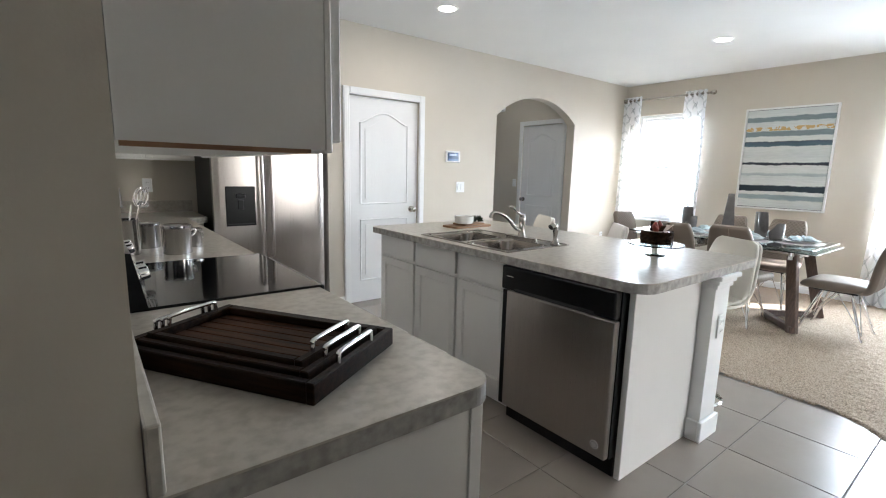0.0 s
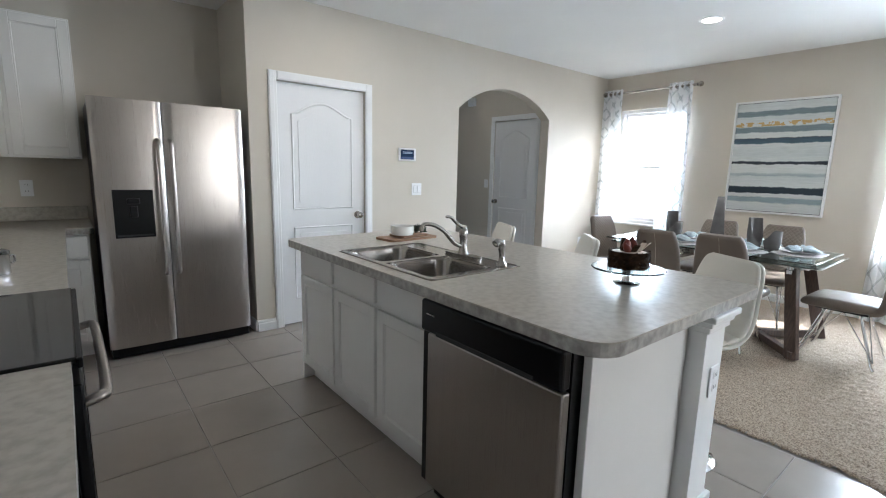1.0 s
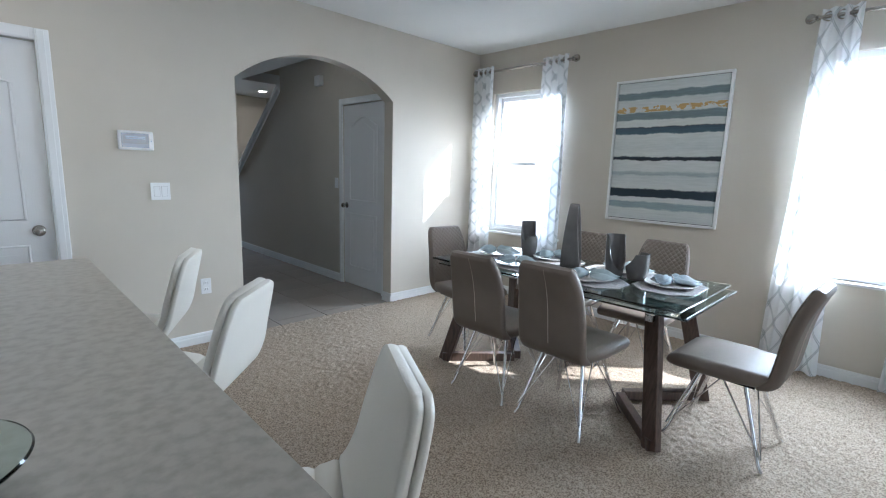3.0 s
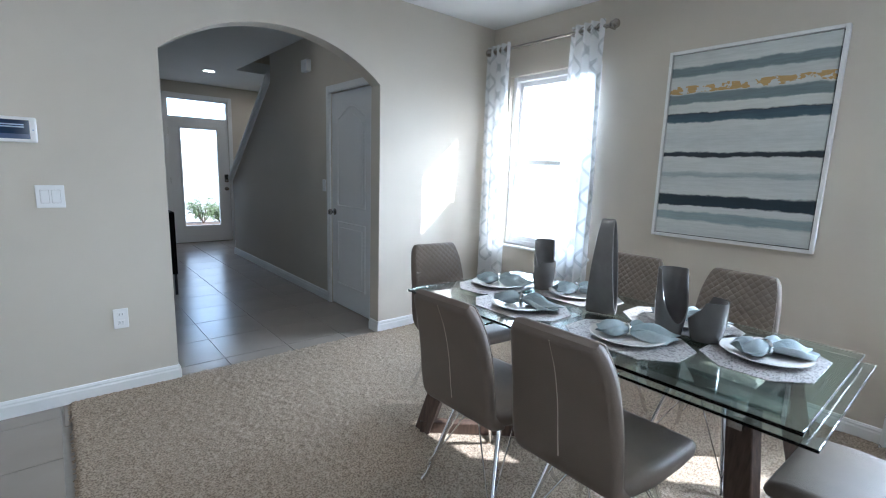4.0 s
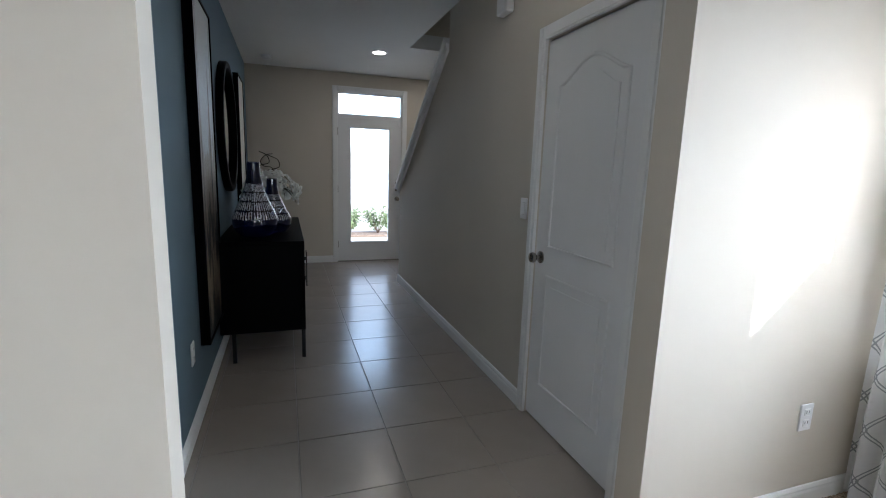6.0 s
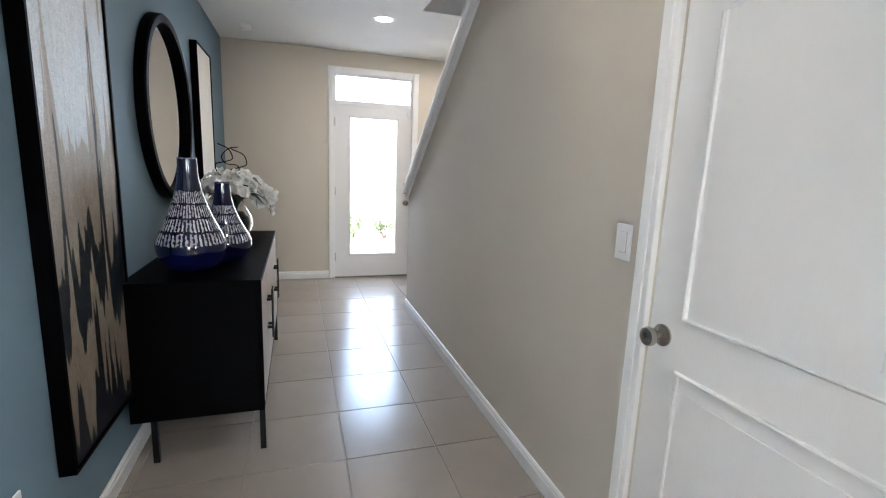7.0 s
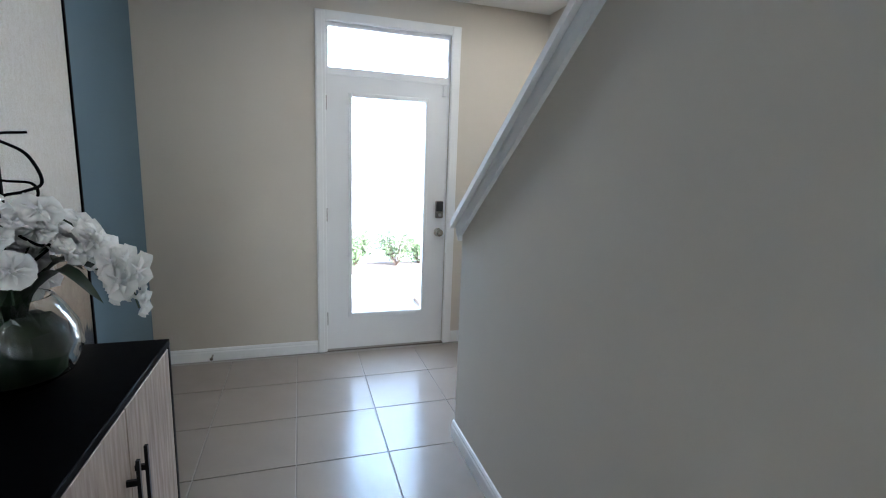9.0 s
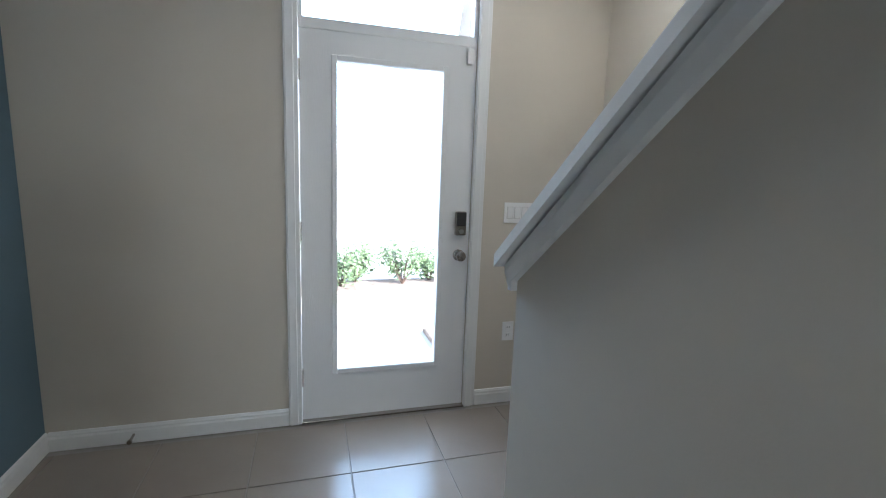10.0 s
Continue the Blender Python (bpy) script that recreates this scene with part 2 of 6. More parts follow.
floor = setting("floor", boxes((-3.14, -5.14, -0.12, 7.01, 10.03, -0.004)), GROUT, "grey porcelain tiled floor with light grout", "floor")

# ---- more materials ----
SOFFIT = mat("tan_soffit_paint", (0.24, 0.225, 0.2), 0.8, var=0.06, scale=3)
CANSTEEL = mat("bright_canister_steel", (0.44, 0.43, 0.42), 0.15, 1.0, var=0.05, scale=6, roughvar=0.05)
FRAMEW = mat("white_vinyl", (0.82, 0.82, 0.82), 0.35, var=0.02, scale=5)
TAUPE = mat("taupe_faux_leather", (0.18, 0.142, 0.111), 0.5, var=0.18, scale=5, bump=0.25, bscale=220, roughvar=0.06)
WHITELEATHER = mat("white_faux_leather", (0.70, 0.66, 0.585), 0.42, var=0.05, scale=4, bump=0.12, bscale=200)
WALNUT = mat("brown_stained_wood", (0.125, 0.078, 0.056), 0.42, color2=(0.055, 0.033, 0.024), scale=6, stretch=(14, 14, 1.2), bump=0.1, bscale=40, contrast=(0.3, 0.75))
ESPRESSO = mat("espresso_wood", (0.026, 0.012, 0.006), 0.45, color2=(0.004, 0.002, 0.0012), spec=0.08, scale=5, stretch=(1.5, 16, 16), bump=0.12, bscale=30, contrast=(0.3, 0.75))
SLAT = mat("dark_brown_slat_wood", (0.075, 0.029, 0.011), 0.45, color2=(0.010, 0.004, 0.002), spec=0.10, scale=5, stretch=(1.5, 14, 14), bump=0.08, bscale=30, contrast=(0.3, 0.75))
PALEWOOD = mat("whitewashed_wood", (0.50, 0.41, 0.33), 0.5, color2=(0.24, 0.175, 0.13), scale=5, stretch=(14, 14, 1.3), bump=0.12, bscale=40, contrast=(0.25, 0.75))
BLACKWOOD = mat("black_painted_wood", (0.0012, 0.0012, 0.0015), 0.45, var=0.3, scale=12, bump=0.04, bscale=80, spec=0.025)
GREYGLAZE = mat("grey_glazed_ceramic", (0.165, 0.155, 0.15), 0.18, var=0.2, scale=14, coat=0.4)
CERAMIC = mat("white_glazed_ceramic", (0.78, 0.77, 0.74), 0.16, var=0.03, scale=8)
NAPKIN = mat("pale_blue_linen", (0.42, 0.49, 0.51), 0.85, color2=(0.26, 0.32, 0.345), scale=14, bump=0.5, bscale=400)
PLACEMAT = mat("silver_woven_placemat", (0.50, 0.485, 0.475), 0.42, color2=(0.17, 0.16, 0.155), scale=130, detail=3, metal=0.3, contrast=(0.36, 0.52), stretch=(0.75, 1.3, 1), bump=0.6, bscale=150)
BOARDWOOD = mat("oak_board", (0.36, 0.21, 0.11), 0.5, color2=(0.2, 0.1, 0.05), scale=6, stretch=(1.5, 14, 14))
LEAFDARK = mat("dark_green_leaf", (0.022, 0.045, 0.016), 0.45, var=0.4, scale=25)
LEAF = mat("green_hedge_leaf", (0.12, 0.16, 0.07), 0.55, color2=(0.06, 0.09, 0.04), scale=9)
MULCH = mat("brown_bark_mulch", (0.20, 0.15, 0.115), 0.95, color2=(0.07, 0.05, 0.04), scale=40, bump=1.0, bscale=60)


def petal_material():
    m = bpy.data.materials.new("white_silk_petal")
    m.use_nodes = True
    n, k = m.node_tree.nodes, m.node_tree.links
    n.remove(n["Principled BSDF"])
    a, b, c = n.new("ShaderNodeBsdfDiffuse"), n.new("ShaderNodeBsdfTranslucent"), n.new("ShaderNodeMixShader")
    for q in (a, b):
        q.inputs["Color"].default_value = (0.93, 0.925, 0.90, 1)
    c.inputs[0].default_value = 0.4
    k.new(a.outputs[0], c.inputs[1])
    k.new(b.outputs[0], c.inputs[2])
    k.new(c.outputs[0], n["Material Output"].inputs["Surface"])
    return m


PETAL = petal_material()
BARK = mat("chocolate_bark", (0.05, 0.024, 0.010), 0.75, color2=(0.014, 0.007, 0.003), scale=45, bump=1.0, bscale=70, spec=0.15)
CREAM = mat("cream_icing", (0.55, 0.47, 0.38), 0.5, var=0.1, scale=20)
BERRY = mat("red_berry", (0.27, 0.04, 0.02), 0.3, color2=(0.12, 0.015, 0.01), scale=20)
SCREEN = mat("dark_blue_screen", (0.012, 0.03, 0.075), 0.08)
SCREENLOW = mat("slate_blue_screen", (0.07, 0.10, 0.19), 0.1)
SCREENBAR = mat("pale_screen_line", (0.35, 0.45, 0.6), 0.2)
MIRROR = mat("mirror_silver", (0.88, 0.88, 0.88), 0.02, 1.0)
GAPSHADE = mat("grey_switch_gap_shade", (0.45, 0.44, 0.43), 0.8)
DARKGAP = mat("dark_rubber_seal", (0.03, 0.03, 0.03), 0.8)
LAMPGLOW = glow("warm_lamp_lens", (1.0, 0.9, 0.76), 14.0)


def quilt_material():
    m = mat("quilted_taupe_faux_leather", (0.205, 0.165, 0.13), 0.5, var=0.15, scale=5)
    n, k = m.node_tree.nodes, m.node_tree.links
    tc = n.new("ShaderNodeTexCoord")
    sep = n.new("ShaderNodeSeparateXYZ")
    k.new(tc.outputs["Object"], sep.inputs[0])
    waves = []
    for sign in (1, -1):
        a = n.new("ShaderNodeMath")
        a.operation = "MULTIPLY_ADD"
        k.new(sep.outputs["X"], a.inputs[0])
        a.inputs[1].default_value = sign * 1.0
        k.new(sep.outputs["Z"], a.inputs[2])
        s = n.new("ShaderNodeMath")
        s.operation = "MULTIPLY"
        k.new(a.outputs[0], s.inputs[0])
        s.inputs[1].default_value = math.pi / 0.038
        w = n.new("ShaderNodeMath")
        w.operation = "SINE"
        k.new(s.outputs[0], w.inputs[0])
        ab = n.new("ShaderNodeMath")
        ab.operation = "ABSOLUTE"
        k.new(w.outputs[0], ab.inputs[0])
        pw = n.new("ShaderNodeMath")
        pw.operation = "POWER"
        k.new(ab.outputs[0], pw.inputs[0])
        pw.inputs[1].default_value = 0.4
        waves.append(pw)
    mul = n.new("ShaderNodeMath")
    mul.operation = "MULTIPLY"
    k.new(waves[0].outputs[0], mul.inputs[0])
    k.new(waves[1].outputs[0], mul.inputs[1])
    bp = n.new("ShaderNodeBump")
    bp.inputs["Strength"].default_value = 0.6
    bp.inputs["Distance"].default_value = 0.008
    k.new(mul.outputs[0], bp.inputs["Height"])
    k.new(bp.outputs[0], n["Principled BSDF"].inputs["Normal"])
    return m


QUILT = quilt_material()


def math_node(m, op, a, b=None, c=None):
    n, k = m.node_tree.nodes, m.node_tree.links
    x = n.new("ShaderNodeMath")
    x.operation = op
    for i, v in enumerate((a, b, c)):
        if v is None:
            continue
        if isinstance(v, (int, float)):
            x.inputs[i].default_value = v
        else:
            k.new(v, x.inputs[i])
    return x.outputs[0]


def curtain_material():
    """White voile with a grey ogee lattice; it lets light through."""
    m = bpy.data.materials.new("white_voile_with_grey_lattice")
    m.use_nodes = True
    n, k = m.node_tree.nodes, m.node_tree.links
    n.remove(n["Principled BSDF"])
    tc = n.new("ShaderNodeTexCoord")
    sep = n.new("ShaderNodeSeparateXYZ")
    k.new(tc.outputs["Object"], sep.inputs[0])
    u, v = sep.outputs["Y"], sep.outputs["Z"]
    wave = math_node(m, "MULTIPLY_ADD", math_node(m, "COSINE", math_node(m, "MULTIPLY", v, 2 * math.pi / 0.24)), 0.011, 0.010)
    zigzag = math_node(m, "MULTIPLY", math_node(m, "PINGPONG", math_node(m, "ADD", v, 0.12), 0.12), 0.034 / 0.12)
    swing = math_node(m, "ADD", wave, zigzag)
    lines = []
    for sign in (1, -1):
        for off in (0.0, 0.009):
            p = math_node(m, "MULTIPLY_ADD", swing, sign, u)
            q = math_node(m, "PINGPONG", math_node(m, "ADD", p, 0.55 + off), 0.055)
            lines.append(math_node(m, "LESS_THAN", q, 0.0019))
    hit = lines[0]
    for l in lines[1:]:
        hit = math_node(m, "MAXIMUM", hit, l)
    mix = n.new("ShaderNodeMix")
    mix.data_type = "RGBA"
    k.new(hit, mix.inputs["Factor"])
    mix.inputs[6].default_value, mix.inputs[7].default_value = (0.88, 0.89, 0.90, 1), (0.40, 0.43, 0.45, 1)
    d = n.new("ShaderNodeBsdfDiffuse")
    t = n.new("ShaderNodeBsdfTranslucent")
    s = n.new("ShaderNodeMixShader")
    s.inputs[0].default_value = 0.5
    k.new(mix.outputs[2], d.inputs["Color"])
    k.new(mix.outputs[2], t.inputs["Color"])
    k.new(d.outputs[0], s.inputs[1])
    k.new(t.outputs[0], s.inputs[2])
    k.new(s.outputs[0], n["Material Output"].inputs["Surface"])
    return m


def ramp_paint(name, stops, edge, amount, brush, rough=0.6, gold=None, sparkle=0.0, spike=0.0):
    """Paint whose colour runs over the height 0 to 1 of the canvas. edge: how often (width, depth, height) its borders waver;
    brush: the same for the brush marks; gold: colour and heights of one broken streak."""
    m = mat(name, (0.5, 0.5, 0.5), rough)
    n, k = m.node_tree.nodes, m.node_tree.links
    tc = n.new("ShaderNodeTexCoord")
    sep = n.new("ShaderNodeSeparateXYZ")
    k.new(tc.outputs["Generated"], sep.inputs[0])

    def strokes(scale, detail, roughness=0.6):
        mp = n.new("ShaderNodeMapping")
        mp.inputs["Scale"].default_value = scale
        k.new(tc.outputs["Object"], mp.inputs["Vector"])
        nz = n.new("ShaderNodeTexNoise")
        nz.inputs["Scale"].default_value = 1.0
        nz.inputs["Detail"].default_value = detail
        nz.inputs["Roughness"].default_value = roughness
        k.new(mp.outputs[0], nz.inputs["Vector"])
        return nz.outputs["Fac"]

    wav = strokes(edge, 9, 0.66)
    h = math_node(m, "ADD", sep.outputs["Z"], math_node(m, "MULTIPLY", math_node(m, "SUBTRACT", wav, 0.5), amount))
    if spike:  # tall pointed drips
        peak = strokes((13.0, 1.0, 0.7), 2, 0.5)
        h = math_node(m, "SUBTRACT", h, math_node(m, "MULTIPLY", math_node(m, "POWER", math_node(m, "DIVIDE", peak, 0.62), 5.0), spike))
    r = n.new("ShaderNodeValToRGB")
    while len(r.color_ramp.elements) < len(stops):
        r.color_ramp.elements.new(0.5)
    for e, (p, c) in zip(r.color_ramp.elements, stops):
        e.position, e.color = p, (*c, 1)
    k.new(h, r.inputs[0])
    col = r.outputs[0]

    def mixed(fac, a, b, blend="MIX"):
        mx = n.new("ShaderNodeMix")
        mx.data_type, mx.blend_type = "RGBA", blend
        for sock, v in ((mx.inputs["Factor"], fac), (mx.inputs[6], a), (mx.inputs[7], b)):
            if isinstance(v, (int, float)):
                sock.default_value = v
            elif isinstance(v, tuple):
                sock.default_value = (*v, 1)
            else:
                k.new(v, sock)
        return mx.outputs[2]

    if gold:
        c, lo, hi = gold
        blot = strokes((11.0, 1.0, 14.0), 5)
        inside = math_node(m, "MULTIPLY", math_node(m, "GREATER_THAN", h, lo), math_node(m, "LESS_THAN", h, hi))
        col = mixed(math_node(m, "MULTIPLY", inside, math_node(m, "GREATER_THAN", blot, 0.49)), col, c)
    marks = strokes(brush, 8, 0.7)
    col = mixed(0.38, col, marks, "OVERLAY")
    if sparkle:  # glitter grains
        col = mixed(0.7, col, strokes((300, 300, 300), 1), "OVERLAY")
    k.new(col, n["Principled BSDF"].inputs["Base Color"])
    bp = n.new("ShaderNodeBump")
    bp.inputs["Strength"].default_value = 0.6
    bp.inputs["Distance"].default_value = 0.004
    k.new(strokes((330, 330, 330), 2) if sparkle else marks, bp.inputs["Height"])
    k.new(bp.outputs[0], n["Principled BSDF"].inputs["Normal"])
    n["Principled BSDF"].inputs["Metallic"].default_value = sparkle
    return m


def vase_material():
    """Cobalt glaze with belts of white upright strokes."""
    m = mat("cobalt_glaze_with_white_strokes", (0.006, 0.008, 0.05), 0.10, coat=0.6)
    n, k = m.node_tree.nodes, m.node_tree.links
    tc = n.new("ShaderNodeTexCoord")
    sep = n.new("ShaderNodeSeparateXYZ")
    k.new(tc.outputs["Object"], sep.inputs[0])
    gen = n.new("ShaderNodeSeparateXYZ")
    k.new(tc.outputs["Generated"], gen.inputs[0])
    ang = math_node(m, "ARCTAN2", sep.outputs["Y"], sep.outputs["X"])
    wob = n.new("ShaderNodeTexNoise")
    wob.inputs["Scale"].default_value = 85
    k.new(tc.outputs["Object"], wob.inputs["Vector"])
    cm = n.new("ShaderNodeCombineXYZ")
    k.new(math_node(m, "MULTIPLY_ADD", wob.outputs["Fac"], 0.06, ang), cm.inputs[0])
    k.new(gen.outputs["Z"], cm.inputs[1])
    ax = n.new("ShaderNodeSeparateXYZ")
    k.new(cm.outputs[0], ax.inputs[0])
    stroke = math_node(m, "GREATER_THAN", math_node(m, "PINGPONG", math_node(m, "ADD", ax.outputs[0], 10.0), 0.066), math_node(m, "MULTIPLY_ADD", wob.outputs["Fac"], 0.13, -0.032))
    belt = math_node(m, "PINGPONG", math_node(m, "SUBTRACT", gen.outputs["Z"], 0.235), 0.0611)
    belt = math_node(m, "GREATER_THAN", belt, math_node(m, "MULTIPLY_ADD", wob.outputs["Fac"], 0.05, -0.014))
    lo = math_node(m, "GREATER_THAN", gen.outputs["Z"], 0.235)
    hi = math_node(m, "LESS_THAN", gen.outputs["Z"], 0.724)
    hit = math_node(m, "MULTIPLY", math_node(m, "MULTIPLY", stroke, belt), math_node(m, "MULTIPLY", lo, hi))
    mix = n.new("ShaderNodeMix")
    mix.data_type = "RGBA"
    k.new(hit, mix.inputs["Factor"])
    mix.inputs[6].default_value, mix.inputs[7].default_value = (0.003, 0.005, 0.034, 1), (0.42, 0.42, 0.43, 1)
    k.new(mix.outputs[2], n["Principled BSDF"].inputs["Base Color"])
    return m


CURTAIN = curtain_material()
VASE = vase_material()
W0, GB, NV, LT = (0.60, 0.62, 0.60), (0.17, 0.22, 0.235), (0.015, 0.03, 0.045), (0.54, 0.57, 0.565)
SEA = ramp_paint("striped_sea_painting", [
    (0.0, LT), (0.075, W0), (0.088, (0.27, 0.335, 0.36)), (0.128, (0.27, 0.335, 0.36)), (0.136, W0), (0.165, W0), (0.170, NV), (0.225, NV), (0.232, W0), (0.325, LT),
    (0.335, (0.35, 0.40, 0.415)), (0.352, (0.4, 0.45, 0.46)), (0.362, W0), (0.436, W0), (0.441, (0.02, 0.025, 0.035)), (0.462, NV), (0.468, W0), (0.53, LT), (0.625, W0), (0.631, (0.06, 0.11, 0.145)), (0.672, (0.05, 0.085, 0.12)),
    (0.677, (0.015, 0.018, 0.024)), (0.683, W0), (0.728, W0), (0.735, GB), (0.780, GB), (0.786, W0), (0.875, LT), (0.884, GB), (0.925, GB), (0.932, W0), (1.0, LT)],
    (5.0, 1.0, 9.0), 0.045, (6.0, 1.0, 70.0), gold=((0.50, 0.33, 0.13), 0.788, 0.828))
DRIP = ramp_paint("dripping_gold_and_black_painting", [
    (0.0, (0.006, 0.008, 0.014)), (0.004, (0.006, 0.008, 0.014)), (0.008, (0.24, 0.195, 0.15)), (0.15, (0.29, 0.24, 0.19)), (0.156, (0.006, 0.010, 0.018)), (0.30, (0.010, 0.017, 0.026)),
    (0.306, (0.25, 0.205, 0.16)), (0.42, (0.28, 0.235, 0.19)), (0.515, (0.33, 0.29, 0.245)), (0.522, (0.47, 0.50, 0.515)), (1.0, (0.62, 0.62, 0.61))],
    (34.0, 1.0, 2.2), 0.13, (60.0, 1.0, 14.0), 0.42, sparkle=0.25, spike=0.20)
DRIP_PALE = ramp_paint("cream_painting_with_gold_foot", [
    (0.0, (0.006, 0.008, 0.014)), (0.12, (0.008, 0.013, 0.022)), (0.127, (0.30, 0.24, 0.175)), (0.34, (0.42, 0.35, 0.27)), (0.348, (0.70, 0.68, 0.63)), (1.0, (0.71, 0.67, 0.61))],
    (9.0, 1.0, 0.5), 0.4, (60.0, 1.0, 14.0), 0.45, sparkle=0.1)


def loft(bm, rings, cap=True):
    vs = [[bm.verts.new(p) for p in r] for r in rings]
    n = len(rings[0])
    faces = []
    for a, b in zip(vs, vs[1:]):
        for i in range(n):
            faces.append(bm.faces.new((a[i], a[(i + 1) % n], b[(i + 1) % n], b[i])))
    if cap:
        faces += [bm.faces.new(vs[0][::-1]), bm.faces.new(vs[-1])]
    bmesh.ops.recalc_face_normals(bm, faces=faces)
    return bm


def slab_ring(c, side, up, w, t, r=0.45, n=5):
    """A rounded bar section round c: w wide along side and t thick along up."""
    out = []
    rr = min(w, t) * r
    for sx, sy, a0 in ((1, 1, 0), (-1, 1, 90), (-1, -1, 180), (1, -1, 270)):
        for i in range(n):
            a = radians(a0 + 90 * i / (n - 1))
            out.append(c + side * (sx * (w / 2 - rr) + rr * math.cos(a)) + up * (sy * (t / 2 - rr) + rr * math.sin(a)))
    return out


def smooth_pts(pts, n=6):
    """Points on a smooth curve through the given ones."""
    p = [Vector(q) for q in pts]
    p = [p[0] * 2 - p[1]] + p + [p[-1] * 2 - p[-2]]
    out = []
    for i in range(1, len(p) - 2):
        for j in range(n):
            t = j / n
            a, b, c, d = p[i - 1], p[i], p[i + 1], p[i + 2]
            out.append(0.5 * ((2 * b) + (c - a) * t + (2 * a - 5 * b + 4 * c - d) * t * t + (3 * b - a - 3 * c + d) * t ** 3))
    out.append(p[-2])
    return out


# ---- doors, windows and trim ----


def panel_outline(x0, x1, z0, z1, camber, n=14):
    pts = [(x0, z0), (x1, z0), (x1, z1)]
    if camber:
        for i in range(1, n):
            t = i / n
            bell = (0.5 - 0.5 * math.cos(2 * math.pi * t)) ** 0.8
            pts.append((x1 + (x0 - x1) * t, z1 + camber * bell))
    pts.append((x0, z1))
    return pts


def inner_door(name, m, w, h, knob_x, label):
    """A moulded two-panel door, its face at local y = 0 looking to -y."""
    d = tagged(new(name), label, "door", kind="structure")
    d.matrix_basis = m
    part("slab", boxes((0, 0, 0.008, w, 0.035, h), bevel=0.002, seg=1), DOORW, d)
    for x0, x1, z0, z1, camber in ((0.125, w - 0.125, 1.0, h - 0.24, 0.10), (0.125, w - 0.125, 0.23, 0.84, 0.0)):
        out = panel_outline(x0, x1, z0, z1, camber)
        bm = bmesh.new()
        tube(bm, [(x, 0.001, z) for x, z in out], 0.010, 8, closed=True)
        part("moulding", bm, DOORW, d, smooth=True)
        cx, cz = (x0 + x1) / 2, (z0 + z1) / 2
        fx, fz = 1 - 0.05 / (x1 - x0) * 2, 1 - 0.05 / (z1 - z0) * 2
        bm = bmesh.new()
        prism(bm, [(cx + (x - cx) * fx, cz + (z - cz) * fz) for x, z in out], "y", -0.005, 0.002)
        part("raised_panel", bm, DOORW, d)
    bm = bmesh.new()
    lathe(bm, [(0, 0), (0.033, 0), (0.033, 0.006), (0.012, 0.012), (0.012, 0.03), (0.024, 0.038), (0.029, 0.05), (0.026, 0.062), (0.014, 0.068), (0, 0.069)], 24)
    part("door_knob", bm, NICKEL, d, "satin nickel door knob", True, pose(knob_x, 0, 0.93, 90))
    hx = 0.0 if knob_x > w / 2 else w
    for z in (0.2, 1.0, 1.82):
        part("hinge", boxes((hx - 0.012, -0.012, z, hx + 0.008, 0.004, z + 0.09), bevel=0.002), NICKEL, d)
    return d


inner_door("door_1", pose(2.2305, AY + 0.022, 0), 0.789, 2.015, 0.718, "white two-panel pantry door, shut")
inner_door("door_2", pose(5.722, 5.335, 0, 0, 0, -90), 0.755, 2.045, 0.055, "white two-panel closet door, shut")


def casing(name, m, w, h, width=0.062, depth=0.018):
    """Trim round an opening w wide and h high, on a face looking to local -y."""
    c = tagged(new(name), "white painted door casing", "trim", kind="structure")
    c.matrix_basis = m
    for x0, x1, z0, z1 in ((-width, 0.004, 0, h + width), (w - 0.004, w + width, 0, h + width), (0.004, w - 0.004, h - 0.004, h + width)):
        bm = boxes((x0, -depth, z0, x1, 0.003, z1), bevel=0.004)
        box(bm, x0 + 0.008, -depth - 0.004, z0 + (0.008 if z0 else 0), x1 - 0.022, -depth + 0.003, z1 - 0.008, bevel=0.003)
        part("casing_board", bm, TRIM, c)
    return c


casing("trim_door", pose(2.225, AY, 0), 0.80, 2.025)
casing("trim_door", pose(5.71, 5.335, 0, 0, 0, -90), 0.76, 2.055)
casing("trim_door", pose(5.12, FY, 0), 0.93, 2.405, 0.066)


def baseboard(x0, y0, x1, y1, nx, ny):
    """White skirting along a wall foot from one point to another; (nx, ny) points into the room."""
    a, b, nn = Vector((x0, y0, 0)), Vector((x1, y1, 0)), Vector((nx, ny, 0))
    prof = [(0, 0), (0.014, 0), (0.014, 0.062), (0.010, 0.072), (0.011, 0.080), (0.006, 0.092), (0, 0.094)]
    bm = bmesh.new()
    loft(bm, [[p + nn * d + Vector((0, 0, z)) for d, z in prof] for p in (a, b)])
    return setting("baseboard", bm, TRIM, "white painted baseboard", "baseboard")


baseboard(2.012, AY, 2.162, AY, 0, -1)
baseboard(3.088, AY, ARCH[0], AY, 0, -1)
baseboard(ARCH[1], AY, EX - 0.014, AY, 0, -1)
baseboard(ARCH[0], AY - 0.014, ARCH[0], AY + 0.13, 1, 0)
baseboard(ARCH[1], AY - 0.014, ARCH[1], AY + 0.13, -1, 0)
baseboard(2.01, AY + 0.002, 2.01, 5.03, -1, 0)
baseboard(EX, -4.9, EX, AY, -1, 0)
baseboard(3.95, AY + 0.13, 3.95, FY, 1, 0)
baseboard(5.71, 5.402, 5.71, 8.559, -1, 0)
baseboard(5.71, 8.545, 5.83, 8.545, 0, 1)
baseboard(3.964, FY, 5.052, FY, 0, -1)
baseboard(6.12, FY, EX, FY, 0, -1)


